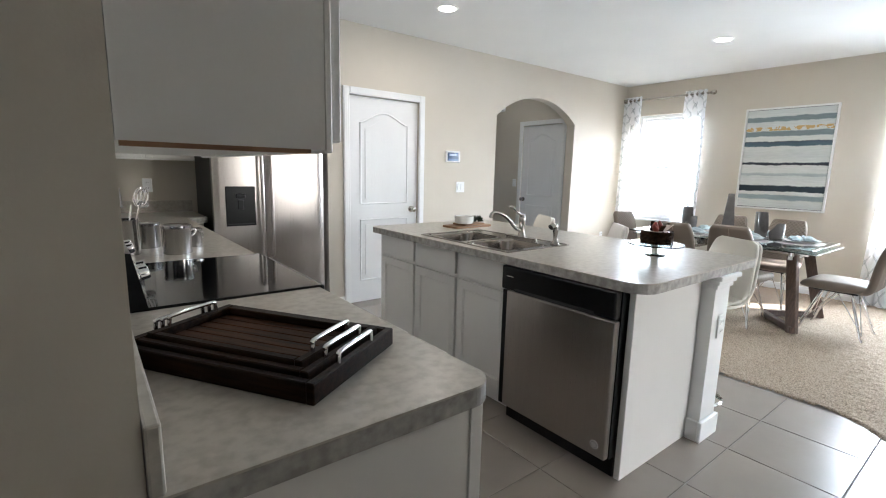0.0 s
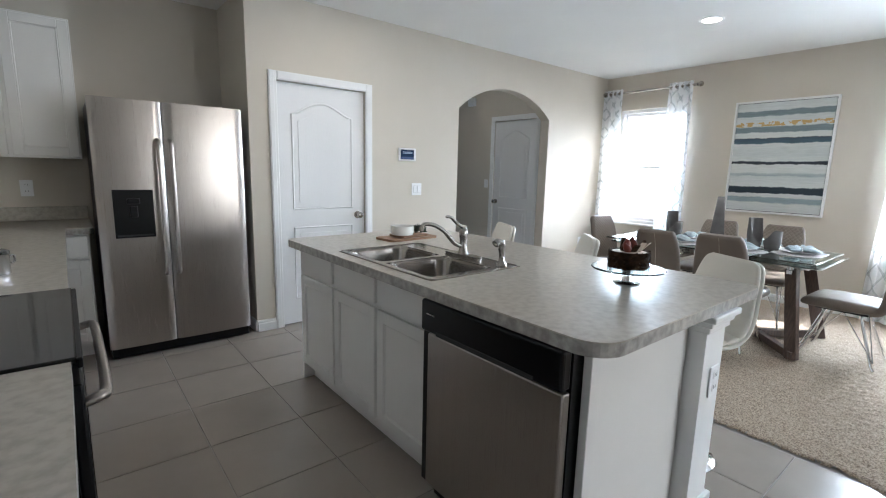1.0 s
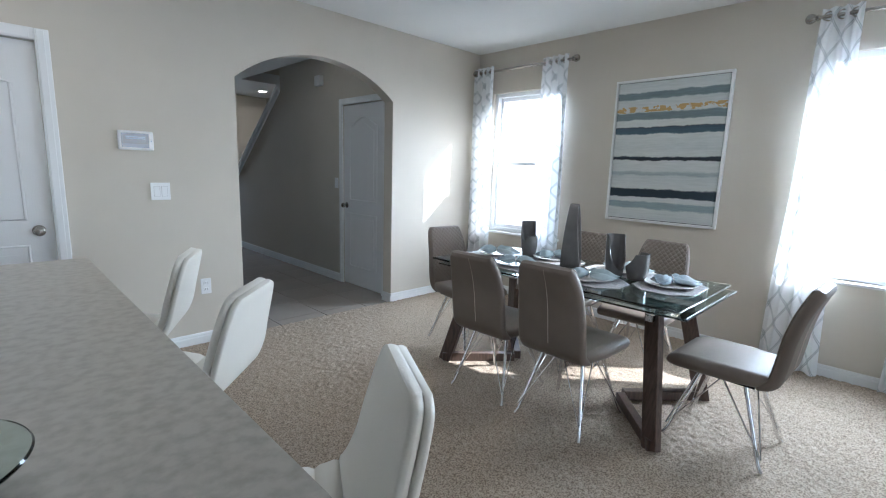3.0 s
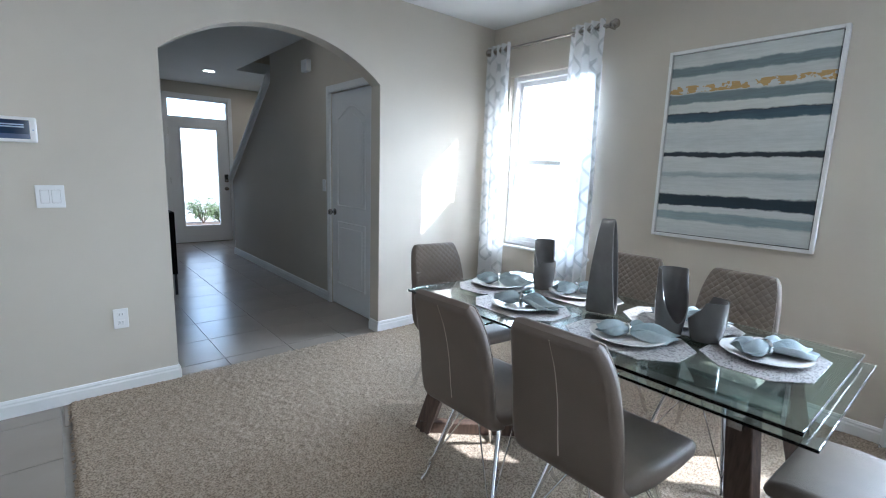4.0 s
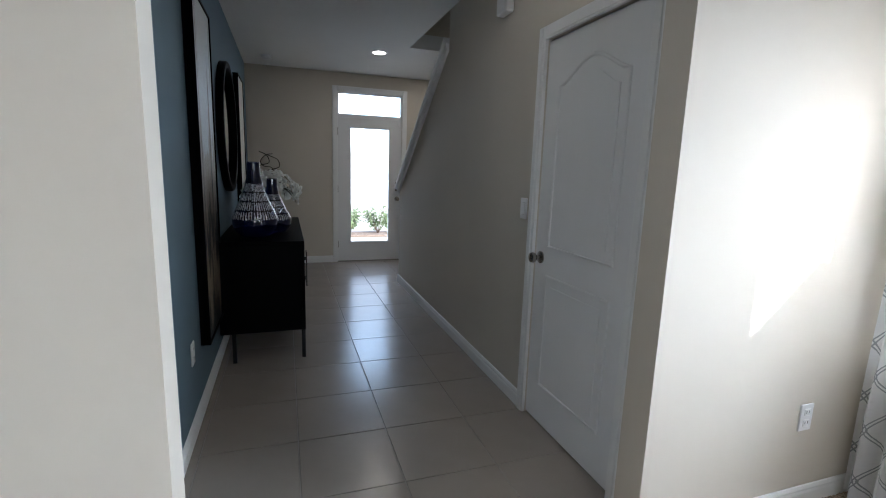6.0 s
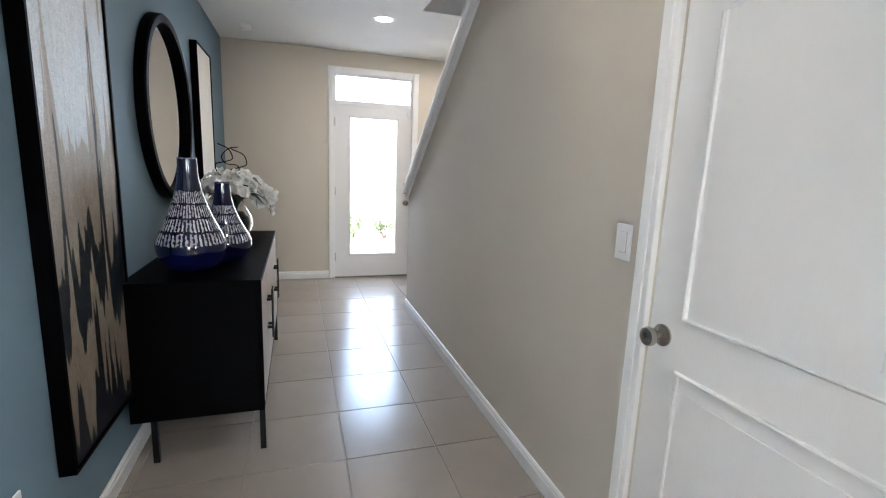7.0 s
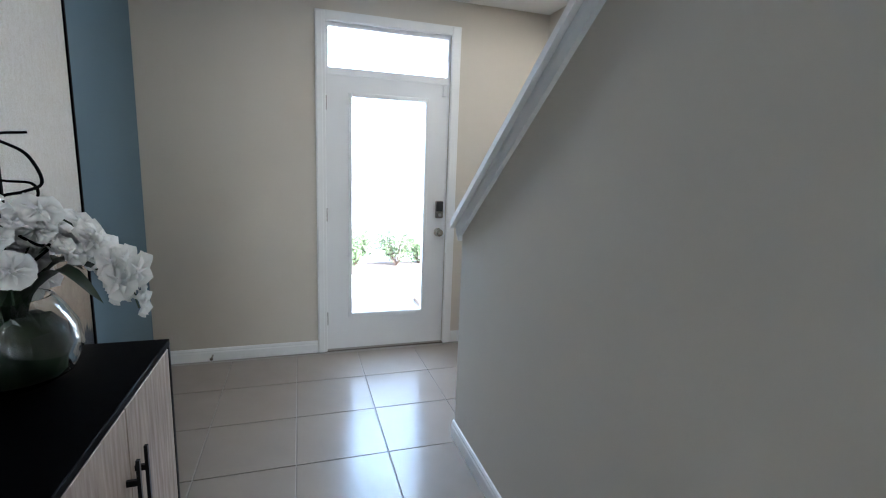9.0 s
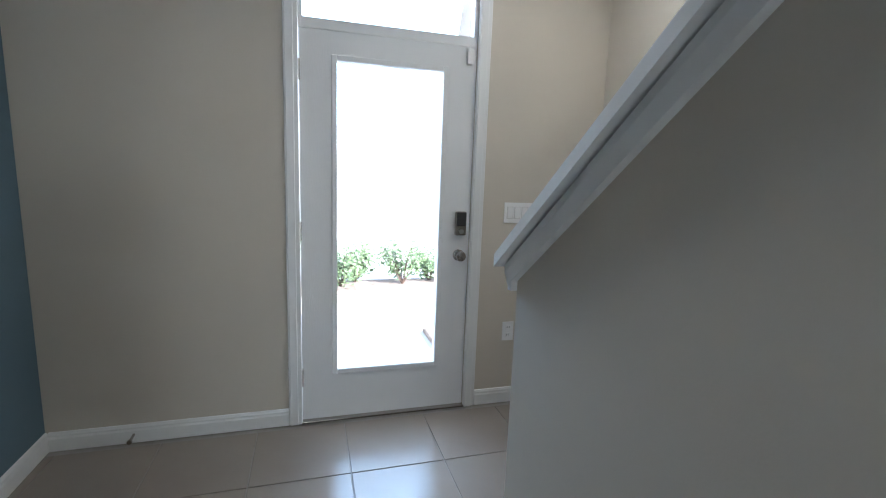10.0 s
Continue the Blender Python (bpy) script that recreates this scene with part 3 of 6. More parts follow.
def sash_window(name, y0, y1):
    z0, z1, x = 0.705, 2.21, EX + 0.075
    w = tagged(new(name), "white vinyl single-hung window with bright daylight", "window", kind="structure")
    w.matrix_basis = pose(x, y0, z0)
    W, Hh = y1 - y0, z1 - z0
    mid = Hh / 2
    part("window_frame", boxes((-0.03, 0, 0, 0.06, 0.04, Hh), (-0.03, W - 0.04, 0, 0.06, W, Hh), (-0.03, 0.04, Hh - 0.04, 0.06, W - 0.04, Hh), (-0.03, 0.04, 0, 0.06, W - 0.04, 0.04), bevel=0.003, seg=1), FRAMEW, w)
    for nm, za, zb, xa in (("upper_sash", mid - 0.02, Hh - 0.04, 0.025), ("lower_sash", 0.04, mid + 0.02, -0.012)):
        s = part(nm, boxes((xa, 0.04, za, xa + 0.03, 0.075, zb), (xa, W - 0.075, za, xa + 0.03, W - 0.04, zb), (xa, 0.075, zb - 0.04, xa + 0.03, W - 0.075, zb), (xa, 0.075, za, xa + 0.03, W - 0.075, za + 0.04), bevel=0.003, seg=1), FRAMEW, w)
        p = part("pane", boxes((xa + 0.012, 0.07, za + 0.035, xa + 0.016, W - 0.07, zb - 0.035)), PANE, s)
        p.visible_shadow = False
    part("window_sill", boxes((-0.12, -0.03, -0.022, -0.03, W + 0.03, 0.0), bevel=0.005), TRIM, w)
    return w


sash_window("window_1", *WINDOWS[0])
sash_window("window_2", *WINDOWS[1])


def curtain(y0, y1, folds, seed, flare):
    """One hanging panel with eyelet folds; it fans out slightly towards the hem."""
    rnd = random.Random(seed)
    ph = rnd.random() * 6
    nu, nv, top = folds * 10, 30, 2.47
    W = y1 - y0
    bm = bmesh.new()
    rows = []
    for j in range(nv + 1):
        t = j / nv
        z = top + (0.03 - top) * t
        row = []
        for i in range(nu + 1):
            s = i / nu
            amp = 0.026 + 0.012 * t + 0.006 * math.sin(3 * t + s * 5 + ph)
            x = -amp * math.sin(2 * math.pi * folds * s + 0.35 * math.sin(4 * t + ph))
            y = (s - 0.5) * W * (1 + flare * t) + 0.006 * math.sin(9 * t + 7 * s)
            row.append(bm.verts.new((x, y, z)))
        rows.append(row)
    for a, b in zip(rows, rows[1:]):
        for i in range(nu):
            bm.faces.new((a[i], a[i + 1], b[i + 1], b[i]))
    c = thing("curtain", pose(6.735, (y0 + y1) / 2, 0), "white voile curtain panel with a grey lattice print", "curtain", "curtains at the windows")
    part("cloth", bm, CURTAIN, c, smooth=True)
    for i in range(folds):
        bm = bmesh.new()
        tube(bm, [(0.0, 0.028 * math.cos(a), 0.028 * math.sin(a)) for a in [2 * math.pi * q / 16 for q in range(16)]], 0.004, 6, closed=True)
        part("eyelet", bm, NICKEL, c, smooth=True, m=pose(0, ((i + 0.5) / folds - 0.5) * W, 2.42, 0, 0, 20))
    return c


curtain(3.995, 4.265, 4, 1, 0.22)
curtain(3.105, 3.385, 4, 2, 0.24)
curtain(1.045, 1.25, 3, 3, 0.75)
curtain(0.22, 0.52, 4, 4, 0.95)


def curtain_rod(y0, y1):
    r = thing("curtain_rod", pose(6.735, (y0 + y1) / 2, 2.42), "brushed nickel curtain rod with ball finials", "curtain rod", "curtain rods")
    L = (y1 - y0) / 2
    bm = bmesh.new()
    tube(bm, [(0, -L, 0), (0, L, 0)], 0.012, 14)
    part("rod", bm, NICKEL, r, smooth=True)
    for s in (-1, 1):
        bm = bmesh.new()
        lathe(bm, [(0, -0.03), (0.012, -0.028), (0.014, -0.02), (0.022, -0.015), (0.014, -0.008), (0.026, 0.004), (0.033, 0.022), (0.026, 0.042), (0.01, 0.052), (0, 0.053)], 20)
        part("finial", bm, NICKEL, r, smooth=True, m=pose(0, s * L, 0, -90 * s))
        bm = bmesh.new()
        tube(bm, [(0.115, s * (L - 0.05), 0.0), (0.02, s * (L - 0.05), 0.0), (0, s * (L - 0.05), -0.016)], 0.007, 8)
        part("bracket", bm, NICKEL, r, smooth=True)
    return r


curtain_rod(3.045, 4.235)
curtain_rod(0.18, 1.29)

# front door
fd = tagged(new("door_3"), "white entrance door with a tall glass light, shut", "door", kind="structure")
fd.matrix_basis = pose(5.125, FY + 0.012, 0.01)
w, h = 0.92, 2.045
g0, g1, gz0, gz1 = 0.185, 0.737, 0.285, 1.905
part("slab", boxes((0, 0, 0, g0, 0.045, h), (g1, 0, 0, w, 0.045, h), (g0, 0, 0, g1, 0.045, gz0), (g0, 0, gz1, g1, 0.045, h)), DOORW, fd)
part("glazing_bead", boxes((g0 - 0.028, -0.012, gz0 - 0.028, g0, 0.004, gz1 + 0.028), (g1, -0.012, gz0 - 0.028, g1 + 0.028, 0.004, gz1 + 0.028), (g0, -0.012, gz0 - 0.028, g1, 0.004, gz0), (g0, -0.012, gz1, g1, 0.004, gz1 + 0.028), bevel=0.004), DOORW, fd)
p = part("pane", boxes((g0 - 0.004, 0.02, gz0 - 0.004, g1 + 0.004, 0.026, gz1 + 0.004)), PANE, fd)
p.visible_shadow = False
bm = bmesh.new()
lathe(bm, [(0, 0), (0.033, 0), (0.033, 0.006), (0.012, 0.012), (0.012, 0.03), (0.026, 0.038), (0.03, 0.05), (0.026, 0.062), (0.014, 0.068), (0, 0.069)], 24)
part("door_knob", bm, NICKEL, fd, "satin nickel door knob", True, pose(0.862, 0, 0.915, 90))
lock = part("smart_lock", boxes((0.832, -0.03, 1.03, 0.895, 0.0, 1.165), bevel=0.008), NICKEL, fd, "satin nickel electronic deadbolt")
part("cover", boxes((0.836, -0.034, 1.085, 0.891, -0.029, 1.161), bevel=0.002), DARKGAP, lock)
bm = bmesh.new()
lathe(bm, [(0, 0), (0.014, 0), (0.014, 0.01), (0, 0.011)], 16)
part("thumb_turn", bm, CHROME, lock, m=pose(0.863, -0.03, 1.055, 90))
for z in (0.2, 1.0, 1.8):
    part("hinge", boxes((-0.014, -0.014, z, 0.006, 0.002, z + 0.1), bevel=0.002), NICKEL, fd)
part("door_contact", boxes((0.865, -0.02, 1.955, 0.895, -0.002, 2.035), bevel=0.003), FRAMEW, fd)
part("sweep", boxes((0.002, 0.004, -0.016, w - 0.002, 0.04, -0.002)), DARKGAP, fd)
setting("threshold", boxes((5.12, FY - 0.02, 0.0, 6.05, FY + 0.14, 0.012), bevel=0.003), NICKEL, "metal door threshold", "threshold")
tr = tagged(new("window_3"), "clear transom window over the entrance door", "window", kind="structure")
tr.matrix_basis = pose(5.125, FY + 0.012, 2.057)
part("window_frame", boxes((0, 0, 0, 0.92, 0.05, 0.05), (0, 0, 0.32, 0.92, 0.05, 0.347), (0, 0, 0.05, 0.02, 0.05, 0.32), (0.90, 0, 0.05, 0.92, 0.05, 0.32)), TRIM, tr)
p = part("pane", boxes((0.015, 0.02, 0.045, 0.905, 0.025, 0.325)), PANE, tr)
p.visible_shadow = False

# stair cap rail
bm = bmesh.new()
loft(bm, [[Vector((x, y, z + dz)) for x, dz in ((5.660, 0.0), (5.865, 0.0), (5.865, 0.036), (5.660, 0.036))] for y, z in ((8.60, 1.128), (6.89, 2.397))])
cap = setting("trim_stair_cap", bm, TRIM, "white painted cap board on the stair wall", "trim")
bm = bmesh.new()
loft(bm, [[Vector((x, y, z + dz)) for x, dz in ((5.69, -0.058), (5.711, -0.058), (5.711, 0.0), (5.68, 0.0), (5.68, -0.022))] for y, z in ((8.567, 1.140), (6.89, 2.395))])
setting("trim_stair_skirt", bm, TRIM, "white painted moulding under the stair cap", "trim")
setting("trim_stair_end", boxes((5.69, 8.546, 1.07, 5.85, 8.567, 1.138), bevel=0.003), TRIM, "white painted end moulding of the stair cap", "trim")

# ---- wall fittings ----


def plate(name, m, w, h, kind, label, category):
    """A white cover plate on a face looking to local -y, with rockers or sockets."""
    t = thing(name, m, label, category)
    part("cover_plate", boxes((-w / 2, -0.007, -h / 2, w / 2, 0, h / 2), bevel=0.003), FRAMEW, t)
    if kind == "socket":
        for z in (-0.024, 0.024):
            s = part("socket", boxes((-0.017, -0.0095, z - 0.015, 0.017, -0.006, z + 0.015), bevel=0.003), FRAMEW, t)
            part("slot", boxes((-0.008, -0.0102, z - 0.004, -0.006, -0.009, z + 0.008)), DARKGAP, s)
            part("slot", boxes((0.006, -0.0102, z - 0.004, 0.008, -0.009, z + 0.008)), DARKGAP, s)
    else:
        for i in range(kind):
            x = (i - (kind - 1) / 2) * 0.046
            # grey sheet that paints in the shade of the gap round the rocker
            part("rocker_gap_shade", boxes((x - 0.0185, -0.0078, -0.0345, x + 0.0185, -0.0066, 0.0345)), GAPSHADE, t)
            part("rocker", boxes((x - 0.017, -0.0105, -0.033, x + 0.017, -0.006, 0.033), bevel=0.003), FRAMEW, t)
    return t


plate("light_switch", pose(3.600, AY, 1.160), 0.118, 0.118, 2, "white double rocker light switch on the wall", "light switch")
plate("wall_outlet", pose(3.855, AY, 0.449), 0.073, 0.118, "socket", "white wall outlet above the baseboard", "outlet")
plate("wall_outlet", pose(6.435, AY, 0.42), 0.073, 0.118, "socket", "white wall outlet in the sunlit corner", "outlet")
plate("light_switch", pose(5.71, 5.475, 1.177, 0, 0, -90), 0.073, 0.118, 1, "white rocker switch beside the closet door", "light switch")
plate("light_switch", pose(6.355, FY, 1.172), 0.21, 0.118, 4, "white four-gang switch beside the entrance door", "light switch")
plate("wall_outlet", pose(6.318, FY, 0.455), 0.073, 0.118, "socket", "white wall outlet by the entrance", "outlet")
plate("wall_outlet", pose(3.95, 5.62, 0.42, 0, 0, 90), 0.073, 0.118, "socket", "white wall outlet on the blue wall", "outlet")
plate("wall_outlet", pose(3.95, 8.62, 0.42, 0, 0, 90), 0.073, 0.118, "socket", "white wall outlet on the blue wall", "outlet")
plate("wall_outlet", pose(0.66, 5.05, 1.15), 0.073, 0.118, "socket", "white outlet over the kitchen worktop", "outlet")
plate("wall_outlet", pose(2.69, 1.148, 0.60), 0.073, 0.118, "socket", "white outlet on the island's end post", "outlet")

tp = thing("control_panel", pose(3.476, AY, 1.493), "white wall touch panel with a dark blue screen", "control panel")
part("housing", boxes((-0.1, -0.022, -0.062, 0.1, 0, 0.062), bevel=0.008), FRAMEW, tp)
sc = part("screen", boxes((-0.082, -0.0245, -0.046, 0.072, -0.02, 0.046)), SCREEN, tp)
for z, a, b in ((0.020, -0.058, 0.052), (0.009, -0.058, 0.052)):
    part("text_bar", boxes((a, -0.0252, z, b, -0.0243, z + 0.006)), SCREENBAR, sc)
part("screen_footer", boxes((-0.080, -0.0250, -0.045, 0.070, -0.0243, -0.022)), SCREENLOW, sc, "paler blue strip")
part("status_light", boxes((0.082, -0.0235, -0.003, 0.088, -0.0215, 0.003)), SCREENBAR, tp)
ch = thing("door_chime", pose(5.71, 5.81, 2.362, 0, 0, -90), "white door chime box high on the hall wall", "door chime")
part("case", boxes((-0.07, -0.055, -0.06, 0.07, 0, 0.06), bevel=0.012), FRAMEW, ch)
sd = thing("smoke_detector", pose(4.24, 9.31, H), "white round smoke detector on the ceiling", "smoke detector")
bm = bmesh.new()
lathe(bm, [(0, -0.045), (0.035, -0.045), (0.045, -0.034), (0.062, -0.03), (0.066, -0.008), (0.07, 0), (0, 0)], 28)
part("case", bm, FRAMEW, sd, smooth=True)
ds = thing("door_stop", pose(4.32, FY - 0.014, 0.045), "small metal door stop on the baseboard", "door stop")
bm = bmesh.new()
tube(bm, [(0, 0, 0), (0, -0.055, -0.004)], [0.006, 0.007], 8)
tube(bm, [(0, -0.055, -0.004), (0, -0.068, -0.005)], 0.011, 10)
part("post", bm, NICKEL, ds, smooth=True)


def downlight(x, y, power, z=H):
    t = thing("downlight", pose(x, y, z), "white recessed ceiling downlight, switched on", "ceiling light", "ceiling downlights")
    bm = bmesh.new()
    lathe(bm, [(0.066, -0.001), (0.07, -0.008), (0.092, -0.004), (0.095, 0.0), (0.066, -0.0005)], 32)
    part("trim_ring", bm, FRAMEW, t, smooth=True)
    bm = bmesh.new()
    lathe(bm, [(0, -0.003), (0.067, -0.003), (0.067, -0.001), (0, -0.001)], 28)
    part("lens", bm, LAMPGLOW, t)
    lamp("downlight_beam", "AREA", look((x, y, z - 0.012), (x, y + 0.001, 0)), power, (1.0, 0.87, 0.72), 0.12)


for x, y in ((2.694, 3.454), (5.204, 2.345), (5.45, 8.55), (6.43, 9.08)):
    downlight(x, y, DOWN * (2.0 if x > 5 and y < 5 else 1.1 if y < 5 else 0.5))
downlight(4.95, 5.35, DOWN * 0.12)
downlight(1.35, 2.3, DOWN * 0.2)

# ---- kitchen ----


def shaker(parent, name, y0, y1, z0, z1, m=None, frame_w=0.055):
    """A framed cabinet front whose face looks to local -x at x = 0."""
    bm = boxes((-0.019, y0, z0, 0, y0 + frame_w, z1), (-0.019, y1 - frame_w, z0, 0, y1, z1), (-0.019, y0 + frame_w, z1 - frame_w, 0, y1 - frame_w, z1), (-0.019, y0 + frame_w, z0, 0, y1 - frame_w, z0 + frame_w), bevel=0.002, seg=1)
    d = part(name, bm, CAB, parent, m=m)
    inner = boxes((-0.010, y0 + frame_w - 0.002, z0 + frame_w - 0.002, -0.001, y1 - frame_w + 0.002, z1 - frame_w + 0.002))
    part("panel", inner, CAB, d)
    bm = bmesh.new()
    a, b, c, e = y0 + frame_w + 0.004, y1 - frame_w - 0.004, z0 + frame_w + 0.004, z1 - frame_w - 0.004
    tube(bm, [(-0.011, a, c), (-0.011, b, c), (-0.011, b, e), (-0.011, a, e)], 0.006, 6, closed=True)
    part("bead", bm, CAB, d, smooth=True)
    return d


def base_cabinet(m, width, label, drawers=True, group="base cabinets", deep=0.872):
    """A base cabinet that looks to local -x, width along y, depth along +x; its face frame at x = 0."""
    c = thing("base_cabinet", m, label, "cabinet", group)
    bm = boxes((0, 0.001, 0.10, 0.57, width - 0.001, deep))
    if deep < 0.87:  # open above for the sink
        box(bm, 0, 0.001, deep, 0.018, width - 0.001, 0.872)
    part("body", bm, CAB, c)
    part("toe_kick", boxes((0.06, 0.001, 0.0, 0.56, width - 0.001, 0.10)), CAB, c)
    g = 0.012
    if drawers:
        part("drawer_front", boxes((-0.019, g, 0.715, 0, width - g, 0.855), bevel=0.004), CAB, c)
        shaker(c, "door", g, width - g, 0.125, 0.695)
    else:
        shaker(c, "door", g, width - g, 0.125, 0.855)
    return c


IX = 1.985
for i in range(3):
    base_cabinet(pose(IX, 1.912 + i * 0.452, 0), 0.452, "white shaker base cabinet with one drawer in the island", True, "island base cabinets", 0.66)

# dishwasher
dw = thing("dishwasher", pose(IX - 0.046, 1.243, 0) @ Matrix.Diagonal((1.0, 1.07, 1.0, 1.0)), "stainless steel dishwasher with a black control strip", "dishwasher")
part("tub", boxes((0.0, 0.004, 0.10, 0.55, 0.622, 0.868)), BLACK, dw)
part("door_panel", boxes((-0.035, 0.006, 0.105, -0.001, 0.590, 0.735), bevel=0.006), STEEL, dw, "brushed stainless steel door panel")
part("door_edge", boxes((-0.030, 0.591, 0.105, -0.002, 0.620, 0.735), bevel=0.003), BLACK, dw)
cp = part("control_strip", boxes((-0.045, 0.006, 0.742, -0.001, 0.620, 0.866), bevel=0.010, seg=3), BLACK, dw, "glossy black control strip")
part("pull_lip", boxes((-0.047, 0.10, 0.742, -0.044, 0.53, 0.758)), DARKGAP, cp)
part("badge", boxes((-0.0462, 0.54, 0.812, -0.0448, 0.585, 0.817)), NICKEL, cp)
part("toe_panel", boxes((0.04, 0.006, 0.0, 0.06, 0.620, 0.10)), BLACK, dw)
bm = bmesh.new()
lathe(bm, [(0, 0), (0.02, 0), (0.02, 0.001), (0, 0.001)], 24)
st = part("sticker", bm, FRAMEW, dw, "round white efficiency sticker", m=pose(-0.0355, 0.055, 0.16, 0, -90))
bm = bmesh.new()
tube(bm, [(0.014 * math.cos(a), 0.014 * math.sin(a), 0.0012) for a in [2 * math.pi * q / 20 for q in range(20)]], 0.0012, 6, closed=True)
part("sticker_ring", bm, DARKGAP, st)

ip = thing("island_end", pose(IX, 1.225, 0), "white painted end panel and knee wall of the island", "island")
part("end_panel", boxes((-0.006, -0.012, 0.0, 0.608, 0.016, 0.872), bevel=0.002, seg=1), CAB, ip)
part("knee_wall", boxes((0.609, -0.075, 0.0, 0.773, 2.06, 0.872)), TRIM, ip)
part("far_panel", boxes((-0.004, 2.045, 0.0, 0.608, 2.06, 0.872)), CAB, ip)
part("plinth", boxes((0.591, -0.093, 0.0, 0.791, -0.074, 0.11), (0.773, -0.074, 0.0, 0.791, 2.06, 0.11), (0.591, -0.074, 0, 0.609, -0.013, 0.11), bevel=0.005), TRIM, ip)
part("capital", boxes((0.597, -0.087, 0.80, 0.785, 0.10, 0.825), (0.587, -0.097, 0.825, 0.795, 0.11, 0.848), (0.573, -0.112, 0.848, 0.810, 0.12, 0.872), bevel=0.006), TRIM, ip)


def worktop(name, pieces, outline, label):
    t = thing(name, pose(0, 0, 0), label, "worktop")
    bm = bmesh.new()
    for o in pieces:
        prism(bm, o, "z", 0.9105, 0.915)
    part("surface", bm, LAMI, t)
    bm = bmesh.new()
    n = len(outline)
    for i in range(n):
        (xa, ya), (xb, yb) = outline[i], outline[(i + 1) % n]
        d = Vector((yb - ya, xa - xb)).normalized() * 0.02
        prism(bm, [(xa, ya), (xb, yb), (xb - d.x, yb - d.y), (xa - d.x, ya - d.y)], "z", 0.872, 0.9105)
    bmesh.ops.remove_doubles(bm, verts=bm.verts, dist=0.0004)
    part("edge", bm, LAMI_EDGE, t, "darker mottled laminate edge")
    return t


SX0, SX1, SY0, SY1 = 1.965, 2.487, 1.938, 2.738
near = rounded(1.895, 1.13, 3.045, SY0 + 0.02, (0.10, 0.05, 0, 0))
far = rounded(1.895, SY1 - 0.02, 3.045, 3.30, (0, 0, 0.05, 0.05))
worktop("island_worktop", [near, far, [(1.895, SY0 + 0.02), (SX0 + 0.02, SY0 + 0.02), (SX0 + 0.02, SY1 - 0.02), (1.895, SY1 - 0.02)], [(SX1 - 0.02, SY0 + 0.02), (3.045, SY0 + 0.02), (3.045, SY1 - 0.02), (SX1 - 0.02, SY1 - 0.02)]],
        rounded(1.895, 1.13, 3.045, 3.30, (0.10, 0.05, 0.05, 0.05)), "mottled grey laminate island worktop with rounded corners")

# sink
sk = thing("kitchen_sink", pose(SX0, SY0, 0.915), "double-bowl stainless steel drop-in sink", "sink")
bowls = ((0.035, 0.05, 0.385, 0.39), (0.035, 0.43, 0.385, 0.775))
W, L = SX1 - SX0, SY1 - SY0
bm = bmesh.new()
for o in ((0, 0, 0.035, L), (0.385, 0, W, L), (0.035, 0, 0.385, 0.05), (0.035, 0.39, 0.385, 0.43), (0.035, 0.775, 0.385, L)):
    box(bm, o[0], o[1], -0.004, o[2], o[3], 0.003)
bmesh.ops.remove_doubles(bm, verts=bm.verts, dist=0.0004)
part("rim", bm, SINK, sk)
bm = bmesh.new()
tube(bm, [(x, y, 0.002) for x, y in rounded(0.001, 0.001, W - 0.001, L - 0.001, (0.03,) * 4, 5)], 0.004, 6, closed=True)
part("rim_bead", bm, SINK, sk, smooth=True)
for x0, y0, x1, y1 in bowls:
    bm = bmesh.new()
    rings = []
    for dz, ins, r in ((0.0035, -0.006, 0.075), (0.0, 0.0, 0.07), (-0.012, 0.004, 0.07), (-0.19, 0.012, 0.07), (-0.215, 0.026, 0.06), (-0.222, 0.055, 0.05)):
        rings.append([Vector((x, y, dz)) for x, y in rounded(x0 + ins, y0 + ins, x1 - ins, y1 - ins, (r,) * 4, 6)])
    loft(bm, rings, cap=False)
    bm.verts.ensure_lookup_table()
    bm.faces.new(list(bm.verts)[-len(rings[-1]):])
    b = part("bowl", bm, SINK, sk, smooth=True)
    bm = bmesh.new()
    lathe(bm, [(0, 0.001), (0.03, 0.001), (0.042, 0.004), (0.045, 0.0), (0, 0.0)], 24)
    part("drain", bm, CHROME, b, smooth=True, m=pose((x0 + x1) / 2, (y0 + y1) / 2, -0.2215))
fx, fy = 2.424, 2.268
fc = thing("kitchen_faucet", pose(fx, fy, 0.918), "satin nickel single-lever kitchen faucet", "faucet")
bm = bmesh.new()
prism(bm, rounded(-0.028, -0.125, 0.028, 0.125, (0.027,) * 4), "z", 0.0, 0.014)
part("deck_plate", bm, NICKEL, fc)
bm = bmesh.new()
lathe(bm, [(0, 0.012), (0.027, 0.012), (0.023, 0.03), (0.018, 0.05), (0.019, 0.09), (0.022, 0.105), (0.022, 0.13), (0.016, 0.145), (0.012, 0.15), (0, 0.152)], 24)
part("body", bm, NICKEL, fc, smooth=True)
bm = bmesh.new()
tube(bm, smooth_pts([(0, 0, 0.05), (-0.05, 0.012, 0.072), (-0.10, 0.026, 0.128), (-0.155, 0.042, 0.163), (-0.205, 0.058, 0.168), (-0.222, 0.062, 0.138)]), [0.012] * 12 + [0.0105] * 12 + [0.0115] * 7, 14)
part("spout", bm, NICKEL, fc, smooth=True)
bm = bmesh.new()
tube(bm, smooth_pts([(0.012, 0, 0.147), (-0.02, 0, 0.156), (-0.055, 0.0, 0.178), (-0.085, 0.002, 0.203), (-0.115, 0.003, 0.207)]), [0.0105] * 6 + [0.009] * 6 + [0.008] * 6 + [0.0075] * 6 + [0.006], 10)
